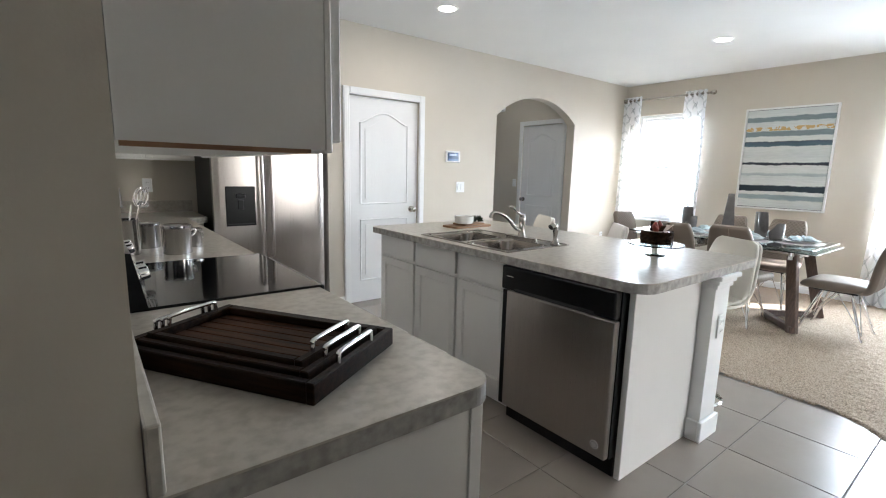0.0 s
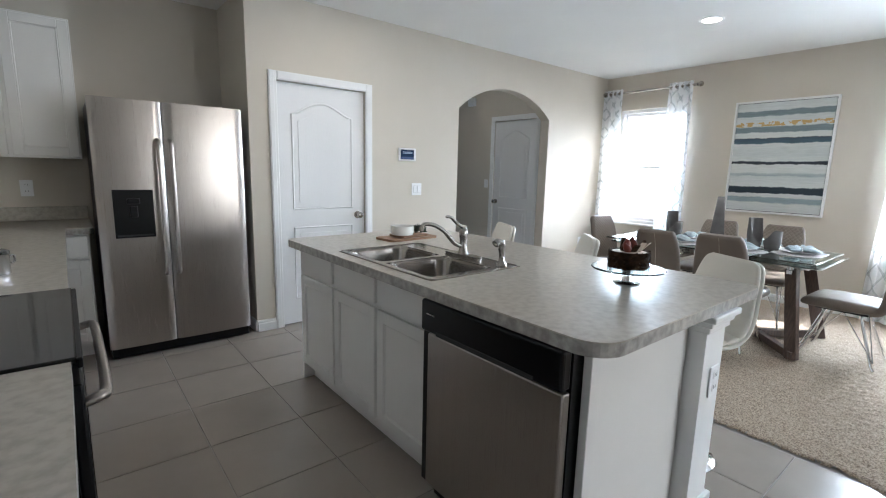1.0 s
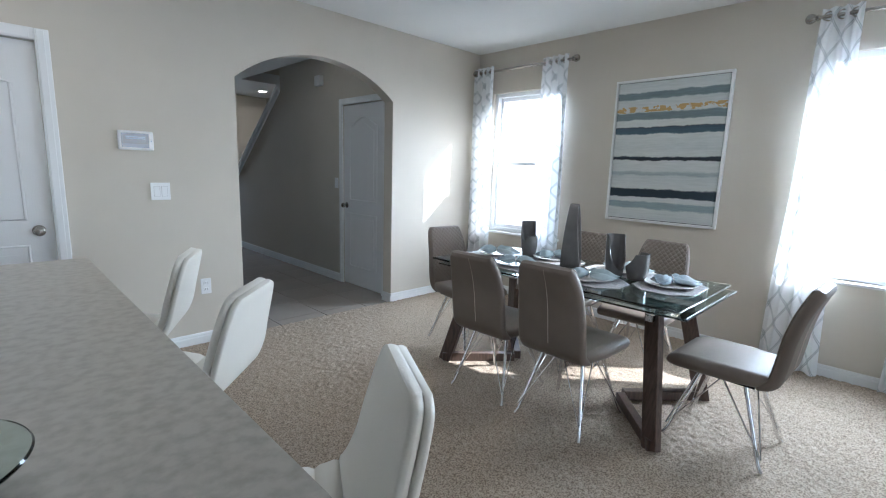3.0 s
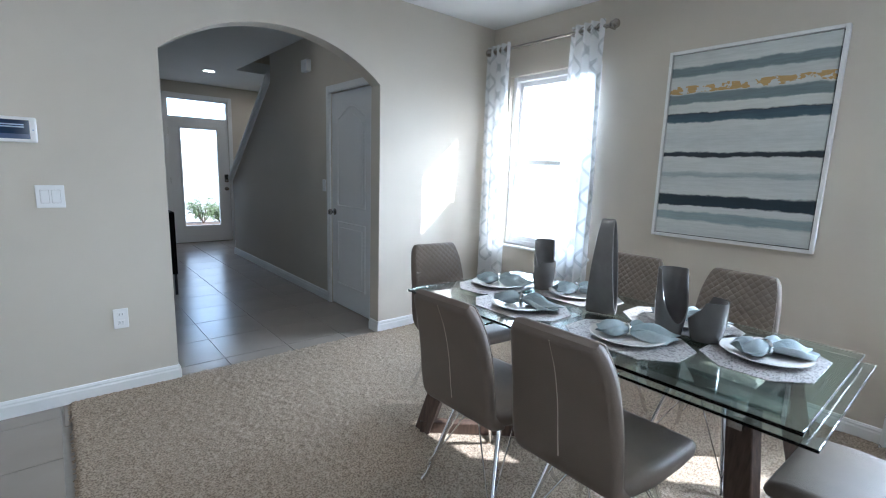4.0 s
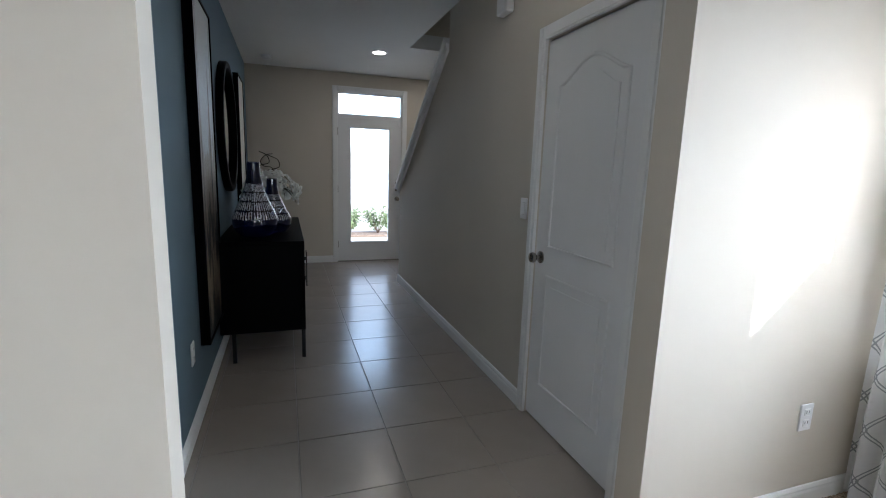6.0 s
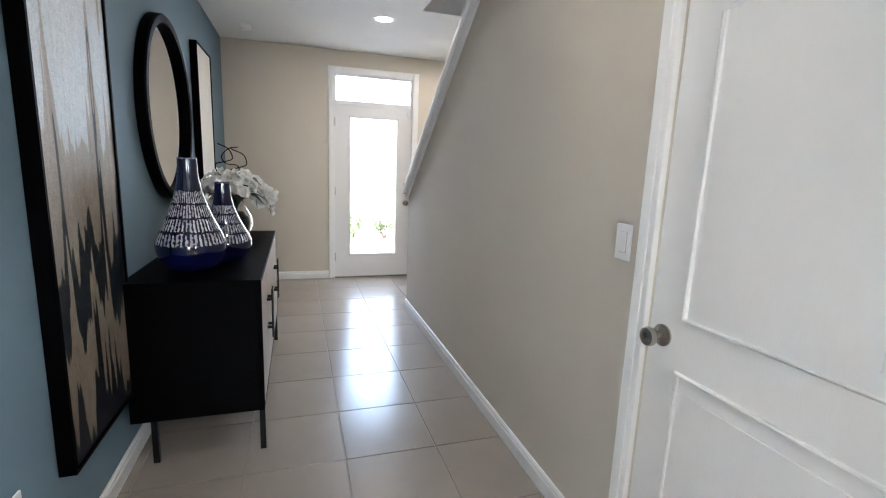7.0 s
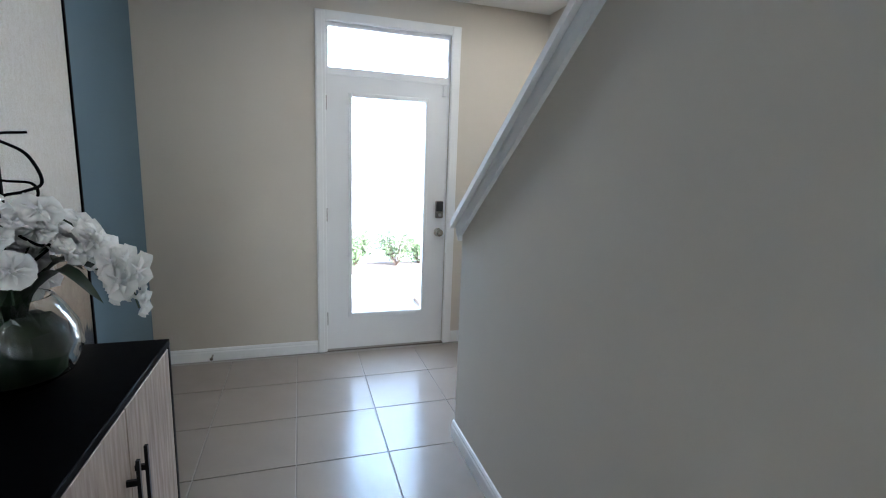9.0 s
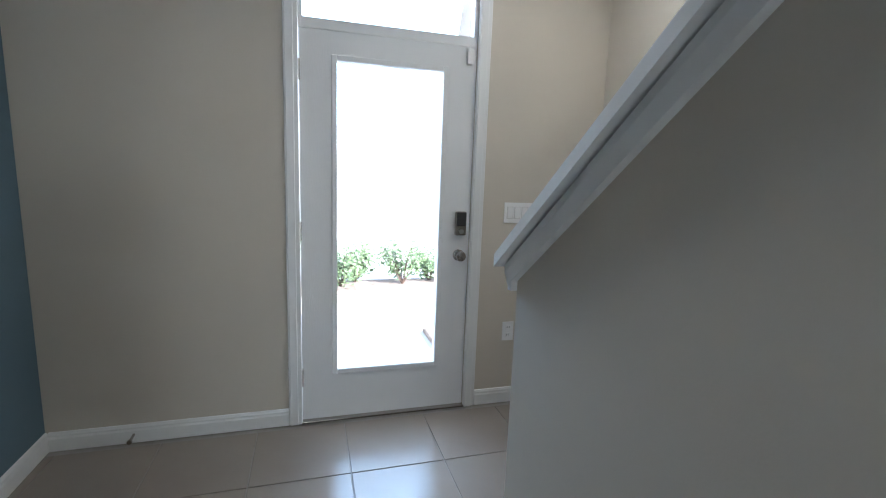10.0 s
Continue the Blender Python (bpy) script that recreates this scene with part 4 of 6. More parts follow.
part("lever", bm, NICKEL, fc, smooth=True)
sp = thing("sink_sprayer", pose(2.424, 1.998, 0.918), "satin nickel side sprayer on the sink deck", "sprayer")
bm = bmesh.new()
lathe(bm, [(0, 0), (0.026, 0), (0.024, 0.008), (0.014, 0.02), (0.012, 0.05), (0.017, 0.075), (0.017, 0.095), (0, 0.1)], 20)
part("base", bm, NICKEL, sp, smooth=True)
bm = bmesh.new()
tube(bm, [(0.0, 0, 0.085), (-0.005, 0, 0.105), (-0.03, 0.0, 0.112), (-0.045, 0.0, 0.103)], [0.015, 0.018, 0.017, 0.018], 14)
part("head", bm, NICKEL, sp, smooth=True)

# board with bowl and greens
cb = thing("serving_board", pose(2.56, 2.945, 0.915, 0, 0, 4), "oak serving board on the island", "board")
bm = bmesh.new()
prism(bm, rounded(-0.2, -0.09, 0.17, 0.09, (0.02, 0.02, 0.02, 0.02)), "z", 0.0, 0.014)
part("board", bm, BOARDWOOD, cb)
bm = bmesh.new()
prism(bm, rounded(-0.10, -0.065, 0.12, 0.085, (0.02,) * 4), "z", 0.0145, 0.027)
part("upper_board", bm, BOARDWOOD, cb)
bl = thing("white_bowl", pose(2.50, 2.93, 0.942), "low white ceramic bowl on the board", "bowl")
bm = bmesh.new()
lathe(bm, [(0, 0.004), (0.045, 0.004), (0.048, 0), (0.066, 0.004), (0.073, 0.02), (0.073, 0.058), (0.068, 0.058), (0.067, 0.02), (0.05, 0.01), (0, 0.01)], 32)
part("bowl", bm, CERAMIC, bl, smooth=True)
sg = thing("succulent", pose(2.622, 2.925, 0.942) @ Matrix.Scale(1.2, 4), "dark green artificial succulent", "plant")
rnd = random.Random(5)
bm = bmesh.new()
for i in range(80):
    a, e = rnd.random() * 6.28, rnd.random() * 1.4
    d = Vector((math.cos(a) * math.cos(e), math.sin(a) * math.cos(e), math.sin(e)))
    s = d.orthogonal().normalized()
    base = d * 0.012 + Vector((0, 0, 0.008))
    tip = d * rnd.uniform(0.035, 0.052) + Vector((0, 0, 0.010))
    mid = (base + tip) / 2 + Vector((0, 0, 0.006))
    vs = [bm.verts.new(p) for p in (base, mid + s * 0.011, tip, mid - s * 0.011)]
    bm.faces.new(vs)
part("leaves", bm, LEAFDARK, sg)

# cake on a glass stand
cs = thing("cake_stand", pose(2.617, 1.48, 0.915), "round glass cake stand on a chrome pedestal", "cake stand")
bm = bmesh.new()
lathe(bm, [(0, 0), (0.05, 0), (0.053, 0.003), (0.048, 0.006), (0.024, 0.008), (0.021, 0.014), (0.021, 0.058), (0.0, 0.058)], 32)
part("pedestal", bm, CHROME, cs, smooth=True)
bm = bmesh.new()
lathe(bm, [(0, 0.0585), (0.141, 0.0585), (0.1435, 0.062), (0.141, 0.0655), (0, 0.0655)], 56)
part("plate", bm, GREENGLASS, cs, "clear glass plate", True)
ck = thing("chocolate_cake", pose(2.617, 1.48, 0.981) @ Matrix.Diagonal((0.92, 0.92, 1.0, 1.0)), "chocolate bark cake topped with cream and red fruit", "cake")
bm = bmesh.new()
lathe(bm, [(0, 0.0), (0.078, 0.0), (0.083, 0.01), (0.084, 0.05), (0.082, 0.066), (0.075, 0.066), (0.074, 0.058), (0, 0.058)], 60)
for v in bm.verts:
    if v.co.xy.length > 0.07:
        k = noise.noise(v.co * 60)
        v.co.x *= 1 + 0.03 * k
        v.co.y *= 1 + 0.03 * k
part("sponge", bm, BARK, ck, smooth=True)
rnd = random.Random(8)
bm = bmesh.new()
for i in range(420):
    a, z = rnd.random() * 6.283, rnd.uniform(0.0, 0.066)
    r = 0.0835
    c = Vector((r * math.cos(a), r * math.sin(a), z))
    t = Vector((-math.sin(a), math.cos(a), rnd.uniform(-0.9, 0.9))).normalized()
    o = Vector((math.cos(a), math.sin(a), 0))
    u = t.cross(o)
    l, q = rnd.uniform(0.005, 0.013), rnd.uniform(0.0012, 0.0026)
    lift = rnd.uniform(0.002, 0.006)
    vs = [bm.verts.new(p) for p in (c - t * l - u * q, c + t * l - u * q, c + t * l + u * q + o * lift, c - t * l + u * q + o * lift)]
    bm.faces.new(vs)
part("bark_coating", bm, BARK, ck)
bm = bmesh.new()
lathe(bm, [(0, 0.0585), (0.073, 0.0585), (0.072, 0.064), (0.05, 0.0655), (0, 0.066)], 40)
part("icing", bm, CREAM, ck, smooth=True)
for x, y, rx, ry, s in ((-0.012, 0.01, 10, -12, 1.25), (0.016, -0.008, -14, 8, 1.35), (0.002, 0.03, 20, 6, 1.0), (-0.028, -0.014, -20, -26, 1.0), (0.03, 0.018, 6, 30, 0.9)):
    bm = bmesh.new()
    lathe(bm, [(0, 0), (0.012, 0.002), (0.0165, 0.012), (0.014, 0.026), (0.007, 0.04), (0, 0.046)], 14)
    part("fruit", bm, BERRY, ck, "glazed red fruit", True, pose(x, y, 0.063, rx, ry) @ Matrix.Scale(s, 4))
for x, y, rx, rz, mt in ((0.008, 0.012, 20, 20, BARK), (-0.016, 0.024, 6, -30, BARK), (0.04, -0.014, 62, 50, BARK), (-0.042, 0.004, 80, 120, BARK), (-0.004, -0.04, 84, 80, CREAM), (0.032, -0.034, 78, 10, CREAM), (-0.03, -0.034, 85, -40, BARK)):
    part("chocolate_shard", boxes((-0.013, -0.0016, 0, 0.013, 0.0016, 0.05), bevel=0.001, seg=1), mt, ck, m=pose(x, y, 0.069, rx * 0.6, 0, rz))

# wall run: counters, range, uppers, fridge
CX = 0.82
base_cabinet(pose(CX, 1.785, 0, 0, 0, 180), 0.432, "white shaker base cabinet beside the range", True, "wall base cabinets")
base_cabinet(pose(CX, 1.352, 0, 0, 0, 180), 0.430, "white shaker base cabinet at the end of the run", True, "wall base cabinets")
base_cabinet(pose(CX, 3.17, 0, 0, 0, 180), 0.64, "white shaker base cabinet beside the range", True, "wall base cabinets")
base_cabinet(pose(CX, 4.42, 0, 0, 0, 180), 1.248, "white corner base cabinet", True, "wall base cabinets")
base_cabinet(pose(0.545, 4.44, 0, 0, 0, 90) @ pose(0, -0.43, 0), 0.42, "white shaker base cabinet beside the fridge", True, "wall base cabinets")
ep = thing("end_panel", pose(0.25, 0.897, 0), "white painted end panel of the base cabinets", "cabinet panel")
part("panel", boxes((0, 0, 0, 0.575, 0.022, 0.872), bevel=0.002, seg=1), CAB, ep)
part("stile", boxes((0.545, -0.005, 0, 0.578, 0.0, 0.872), bevel=0.002, seg=1), CAB, ep)
worktop("worktop", [rounded(0.246, 0.880, 0.853, 1.784, (0, 0.055, 0, 0))], rounded(0.246, 0.880, 0.853, 1.784, (0, 0.055, 0, 0)), "mottled grey laminate worktop with a rounded corner")
worktop("worktop", [[(0.246, 2.525), (0.853, 2.525), (0.853, 4.40), (1.0, 4.40), (1.0, 5.048), (0.246, 5.048)]], [(0.246, 2.525), (0.853, 2.525), (0.853, 4.40), (1.0, 4.40), (1.0, 5.048), (0.246, 5.048)], "mottled grey laminate corner worktop")
for nm, r in (("backsplash", (0.246, 0.882, 0.915, 0.266, 1.784, 1.015)), ("backsplash", (0.246, 2.525, 0.915, 0.266, 5.046, 1.015)), ("backsplash", (0.266, 5.028, 0.915, 1.0, 5.048, 1.015))):
    t = thing(nm, pose(0, 0, 0), "low laminate backsplash strip along the wall", "backsplash")
    part("strip", boxes(r, bevel=0.004), LAMI, t)

rg = thing("electric_range", pose(0.258, 1.787, 0), "stainless and black electric range with a glass cooktop", "range")
RW = 0.735
part("body", boxes((0.0, 0, 0.03, 0.585, RW, 0.905)), BLACK, rg)
part("cooktop", boxes((0.03, 0.0, 0.905, 0.605, RW, 0.922), bevel=0.004), COOK, rg, "black ceramic glass cooktop")
part("trim_edge", boxes((0.604, 0.0, 0.895, 0.616, RW, 0.919), bevel=0.004), BLACK, rg)
od = part("oven_door", boxes((0.586, 0.004, 0.20, 0.612, RW - 0.004, 0.855), bevel=0.006), BLACK, rg)
part("oven_window", boxes((0.612, 0.1, 0.36, 0.614, RW - 0.1, 0.68)), COOK, od)
bm = bmesh.new()
tube(bm, smooth_pts([(0.60, 0.05, 0.79), (0.64, 0.05, 0.80), (0.654, 0.09, 0.80), (0.656, RW / 2, 0.80), (0.654, RW - 0.09, 0.80), (0.64, RW - 0.05, 0.80), (0.60, RW - 0.05, 0.79)], 4), 0.013, 12)
part("oven_handle", bm, STEEL, od, smooth=True)
part("drawer", boxes((0.586, 0.004, 0.05, 0.61, RW - 0.004, 0.19), bevel=0.006), STEEL, rg)
bg = bmesh.new()
prism(bg, [(0.0, 0.905), (0.085, 0.905), (0.075, 0.93), (0.045, 1.085), (0.0, 1.09)], "y", 0.0, RW)
bgp = part("backguard", bg, BLACK, rg, "glossy black control backguard")
for y in (0.07, 0.16, 0.575, 0.665):
    bm = bmesh.new()
    lathe(bm, [(0, 0), (0.026, 0), (0.026, 0.006), (0.021, 0.01), (0.02, 0.03), (0.017, 0.034), (0, 0.034)], 20)
    part("knob", bm, CHROME, bgp, "chrome knob", True, pose(0.058, y, 1.01, 0, 79))
part("display", boxes((0.0, 0, 0, 0.002, 0.2, 0.06)), SCREEN, bgp, m=pose(0.066, 0.28, 0.985, 0, -11))


def upper_cabinet(m, width, z0, z1, label, doors=1, depth=0.29):
    """A wall cabinet that looks to local +x, its back at x = 0."""
    c = thing("wall_cabinet", m, label, "cabinet", "wall cabinets")
    part("body", boxes((0, 0.001, z0, depth, width - 0.001, z1)), CAB, c)
    part("face_frame", boxes((depth, 0.001, z0 - 0.004, depth + 0.012, width - 0.001, z1 + 0.002), bevel=0.002, seg=1), CAB, c)
    part("bottom_rail", boxes((0.004, 0.004, z0 - 0.006, depth - 0.02, 0.02, z0)), BOARDWOOD, c)
    dwid = width / doors
    for i in range(doors):
        a, b = i * dwid + 0.012, (i + 1) * dwid - 0.012
        shaker(c, "door", -b, -a, z0 + 0.012, z1 - 0.012, m=pose(depth + 0.012, 0, 0, 0, 0, 180))
    return c


upper_cabinet(pose(0.246, 0.897, 0), 0.888, 1.360, 2.29, "white wall cabinet beside the range hood", 2, 0.250)
upper_cabinet(pose(0.246, 1.787, 0), 0.735, 1.842, 2.29, "short white wall cabinet over the hood", 2, 0.250)
upper_cabinet(pose(0.25, 5.046, 0, 0, 0, -90), 0.74, 1.372, 2.29, "white wall cabinet beside the fridge", 2, 0.30)
hd = thing("range_hood", pose(0.25, 1.79, 1.70), "slim black range hood under the cabinet", "range hood")
part("canopy", boxes((0, 0, 0.03, 0.37, 0.729, 0.138), bevel=0.006), BLACK, hd)
part("underside", boxes((0.01, 0.01, 0.0, 0.365, 0.72, 0.03), bevel=0.004), BLACK, hd)
part("light_lens", boxes((0.20, 0.05, -0.003, 0.27, 0.15, 0.0)), CERAMIC, hd)

fr = thing("refrigerator", pose(1.022, 4.25, 0) @ Matrix.Diagonal((0.985, 1.0, 0.985, 1.0)), "stainless side-by-side refrigerator with an ice dispenser", "refrigerator")
part("body", boxes((0.004, 0.075, 0.03, 0.93, 0.70, 1.765), bevel=0.004), BLACK, fr)
for nm, a, b in (("freezer_door", 0.0, 0.405), ("fridge_door", 0.411, 0.934)):
    bm = bmesh.new()
    front = [(a + (b - a) * q / 16, 0.005 - 0.005 * (1 - (2 * q / 16 - 1) ** 2) + 0.010 * max(0, abs(2 * q / 16 - 1) - 0.95) / 0.05) for q in range(17)]
    prism(bm, front + [(b, 0.07), (a, 0.07)], "z", 0.085, 1.785)
    part(nm, bm, STEEL, fr, smooth=True)
part("kick_grille", boxes((0.01, 0.03, 0.012, 0.924, 0.075, 0.082), bevel=0.003), BLACK, fr)
part("gasket", boxes((0.006, 0.069, 0.09, 0.928, 0.076, 1.77)), DARKGAP, fr)
for x in (0.37, 0.446):
    bm = bmesh.new()
    tube(bm, smooth_pts([(x, 0.0, 1.53), (x, -0.035, 1.515), (x, -0.052, 1.46), (x, -0.058, 1.06), (x, -0.052, 0.66), (x, -0.035, 0.605), (x, 0.0, 0.59)], 4), 0.014, 12)
    part("handle", bm, STEEL, fr, smooth=True)
dp = part("dispenser", boxes((0.088, -0.006, 0.862, 0.322, 0.006, 1.19), bevel=0.004), BLACK, fr, "glossy black ice and water dispenser")
part("cavity_lip", boxes((0.10, -0.007, 0.872, 0.31, -0.003, 0.884), bevel=0.001, seg=1), DARKGAP, dp)
part("paddle", boxes((0.18, -0.014, 1.0, 0.225, -0.003, 1.08), bevel=0.005), BLACK, dp)
part("spout", boxes((0.165, -0.022, 1.095, 0.24, -0.003, 1.13), bevel=0.006), BLACK, dp)
for x in (0.135, 0.17, 0.205, 0.24):
    part("button_mark", boxes((x, -0.0052, 1.158, x + 0.012, -0.0038, 1.162)), NICKEL, dp)


def tray(m, a, b, h, label):
    """A slatted wooden tray with a chrome handle at each short end."""
    t = thing("serving_tray", m, label, "tray", "nested trays")
    part("rim", boxes((-a, -b, 0, -a + 0.018, b, h), (a - 0.018, -b, 0, a, b, h), (-a + 0.018, -b, 0, a - 0.018, -b + 0.018, h), (-a + 0.018, b - 0.018, 0, a - 0.018, b, h), bevel=0.002, seg=1), ESPRESSO, t)
    n = 6
    wd = (2 * b - 0.036) / n
    for i in range(n):
        y = -b + 0.018 + i * wd
        part("slat", boxes((-a + 0.018, y + 0.0012, 0.003, a - 0.018, y + wd - 0.0012, 0.013), bevel=0.0015, seg=1), SLAT, t)
    for s in (-1, 1):
        bm = bmesh.new()
        x = s * (a - 0.009)
        tube(bm, smooth_pts([(x, -0.066, h - 0.004), (x, -0.065, h + 0.016), (x, -0.055, h + 0.023), (x, 0.055, h + 0.023), (x, 0.065, h + 0.016), (x, 0.066, h - 0.004)], 4), 0.005, 10)
        part("handle", bm, CHROME, t, "chrome bow handle", True)
    return t


tm = pose(0.505, 1.285, 0.916, 0, 0, 123)
tray(tm, 0.250, 0.162, 0.042, "large espresso wood tray with chrome handles")
tray(tm @ pose(0.004, 0, 0.0135), 0.224, 0.138, 0.036, "medium espresso wood tray nested in a larger one")
tray(tm @ pose(0.008, 0, 0.027), 0.199, 0.115, 0.030, "small espresso wood tray nested on top")


def canister(m, r, h, lid, label):
    c = thing("canister", m, label, "canister", "steel canisters")
    bm = bmesh.new()
    prof = [(0, 0.001), (r - 0.003, 0.001), (r, 0.004), (r, h - 0.006), (r + 0.002, h - 0.003), (r + 0.002, h)]
    prof += [(0, h)] if lid else [(r - 0.002, h), (r - 0.003, 0.006), (0, 0.006)]
    lathe(bm, prof, 40)
    part("body", bm, CANSTEEL, c, smooth=True)
    if lid:
        bm = bmesh.new()
        lathe(bm, [(0, h + 0.001), (r + 0.003, h + 0.001), (r + 0.003, h + 0.01), (r - 0.004, h + 0.014), (0, h + 0.014)], 40)
        part("lid", bm, CANSTEEL, c, smooth=True)
        bm = bmesh.new()
        tube(bm, smooth_pts([(r, 0, h - 0.02), (r + 0.016, 0, h - 0.012), (r + 0.018, 0, h - 0.035), (r + 0.004, 0, h - 0.045)], 4), 0.004, 8)
        part("clasp", bm, CHROME, c, smooth=True)
    return c


canister(pose(0.350, 2.81, 0.916), 0.058, 0.165, False, "tall open steel canister holding utensils")
canister(pose(0.548, 2.745, 0.916, 0, 0, 10), 0.062, 0.125, True, "lidded steel canister with a clasp")
canister(pose(0.45, 2.99, 0.916, 0, 0, 60), 0.056, 0.115, True, "lidded steel canister with a clasp")
canister(pose(0.65, 2.93, 0.916, 0, 0, 30), 0.038, 0.08, True, "small lidded steel canister with a clasp")


def utensil(m, kind, label):
    u = thing("utensil", m, label, "utensil", "kitchen utensils")
    bm = bmesh.new()
    tube(bm, [(0, 0, 0), (0, 0, 0.22)], [0.005, 0.004], 8)
    part("handle", bm, CHROME, u, smooth=True)
    bm = bmesh.new()
    if kind == "ladle":
        lathe(bm, [(0, 0), (0.02, 0.004), (0.034, 0.018), (0.036, 0.026), (0.032, 0.02), (0.018, 0.008), (0, 0.005)], 20)
        part("bowl", bm, CHROME, u, smooth=True, m=pose(0.03, 0, 0.215, 0, 15))
    elif kind == "turner":
        part("blade", boxes((-0.035, -0.002, 0.21, 0.035, 0.002, 0.30), bevel=0.001, seg=1), CHROME, u)
        bm.free()
    else:
        for i in range(6):
            a = math.pi * i / 6
            tube(bm, [(0.03 * math.sin(q) * math.cos(a), 0.03 * math.sin(q) * math.sin(a), 0.215 + 0.045 * (1 - math.cos(q))) for q in [math.pi * j / 10 for j in range(21)]], 0.0014, 5)
        part("whisk_wires", bm, CHROME, u, smooth=True)


utensil(pose(0.350, 2.82, 0.93, -14, 10), "ladle", "chrome ladle standing in a canister")
utensil(pose(0.335, 2.80, 0.93, 10, -14, 40), "turner", "chrome turner standing in a canister")
utensil(pose(0.36, 2.79, 0.93, 14, 6, 90), "whisk", "chrome whisk standing in a canister")

# ---- bar stools ----


def bar_stool():
    """Looks to local -x, towards the island; the pole stands at the origin."""
    s = thing("bar_stool", pose(0, 0, 0), "white channel-stitched bar stool on a chrome pedestal", "bar stool", "bar stools")
    key = smooth_pts([(-0.20, 0.64, 0.37), (-0.17, 0.655, 0.40), (-0.05, 0.635, 0.42), (0.06, 0.625, 0.425), (0.135, 0.65, 0.42), (0.175, 0.72, 0.41), (0.20, 0.82, 0.38), (0.222, 0.905, 0.35), (0.236, 0.955, 0.31), (0.241, 0.975, 0.24)], 6)
    pad, back = [], []
    for i, q in enumerate(key):
        a, b = key[max(i - 1, 0)], key[min(i + 1, len(key) - 1)]
        d = Vector((b.x - a.x, 0, b.y - a.y)).normalized()
        up = Vector((-d.z, 0, d.x))
        c = Vector((q.x, 0, q.y))
        groove = 0.22 if i in (8, 13, 18, 23) else 1.0
        pad.append(slab_ring(c + up * 0.011, Vector((0, 1, 0)), up, q.z - 0.012 * (1 - groove), 0.026 * groove, 0.48, 4))
        back.append(slab_ring(c - up * 0.0115, Vector((0, 1, 0)), up, q.z + 0.004, 0.019, 0.48, 4))
    bm = bmesh.new()
    loft(bm, pad)
    part("seat_pad", bm, WHITELEATHER, s, "cream faux leather with stitched channels", smooth=True)
    bm = bmesh.new()
    loft(bm, back)
    part("shell", bm, WHITELEATHER, s, smooth=True)
    bm = bmesh.new()
    lathe(bm, [(0, 0.0), (0.20, 0.0), (0.2, 0.006), (0.17, 0.018), (0.06, 0.034), (0.032, 0.05), (0.0, 0.05)], 44)
    part("base", bm, CHROME, s, smooth=True)
    bm = bmesh.new()
    tube(bm, [(0, 0, 0.04), (0, 0, 0.34)], 0.028, 18)
    tube(bm, [(0, 0, 0.34), (0, 0, 0.60)], 0.019, 18)
    part("pole", bm, CHROME, s, smooth=True)
    part("seat_plate", boxes((-0.09, -0.09, 0.595, 0.09, 0.09, 0.607), bevel=0.003), CHROME, s)
    bm = bmesh.new()
    tube(bm, smooth_pts([(0, 0.02, 0.28), (-0.06, 0.12, 0.28), (-0.17, 0.13, 0.28), (-0.19, 0, 0.28), (-0.17, -0.13, 0.28), (-0.06, -0.12, 0.28), (0, -0.02, 0.28)], 4), 0.009, 10)
    part("foot_rest", bm, CHROME, s, smooth=True)
    return s


stool = bar_stool()
stool.matrix_basis = pose(3.10, 1.44, 0.0, 0, 0, -28)
copy_thing(stool, pose(3.15, 2.28, 0.0, 0, 0, -44))
copy_thing(stool, pose(3.14, 2.95, 0.0, 0, 0, -28))

# ---- dining ----
CZ = 0.012


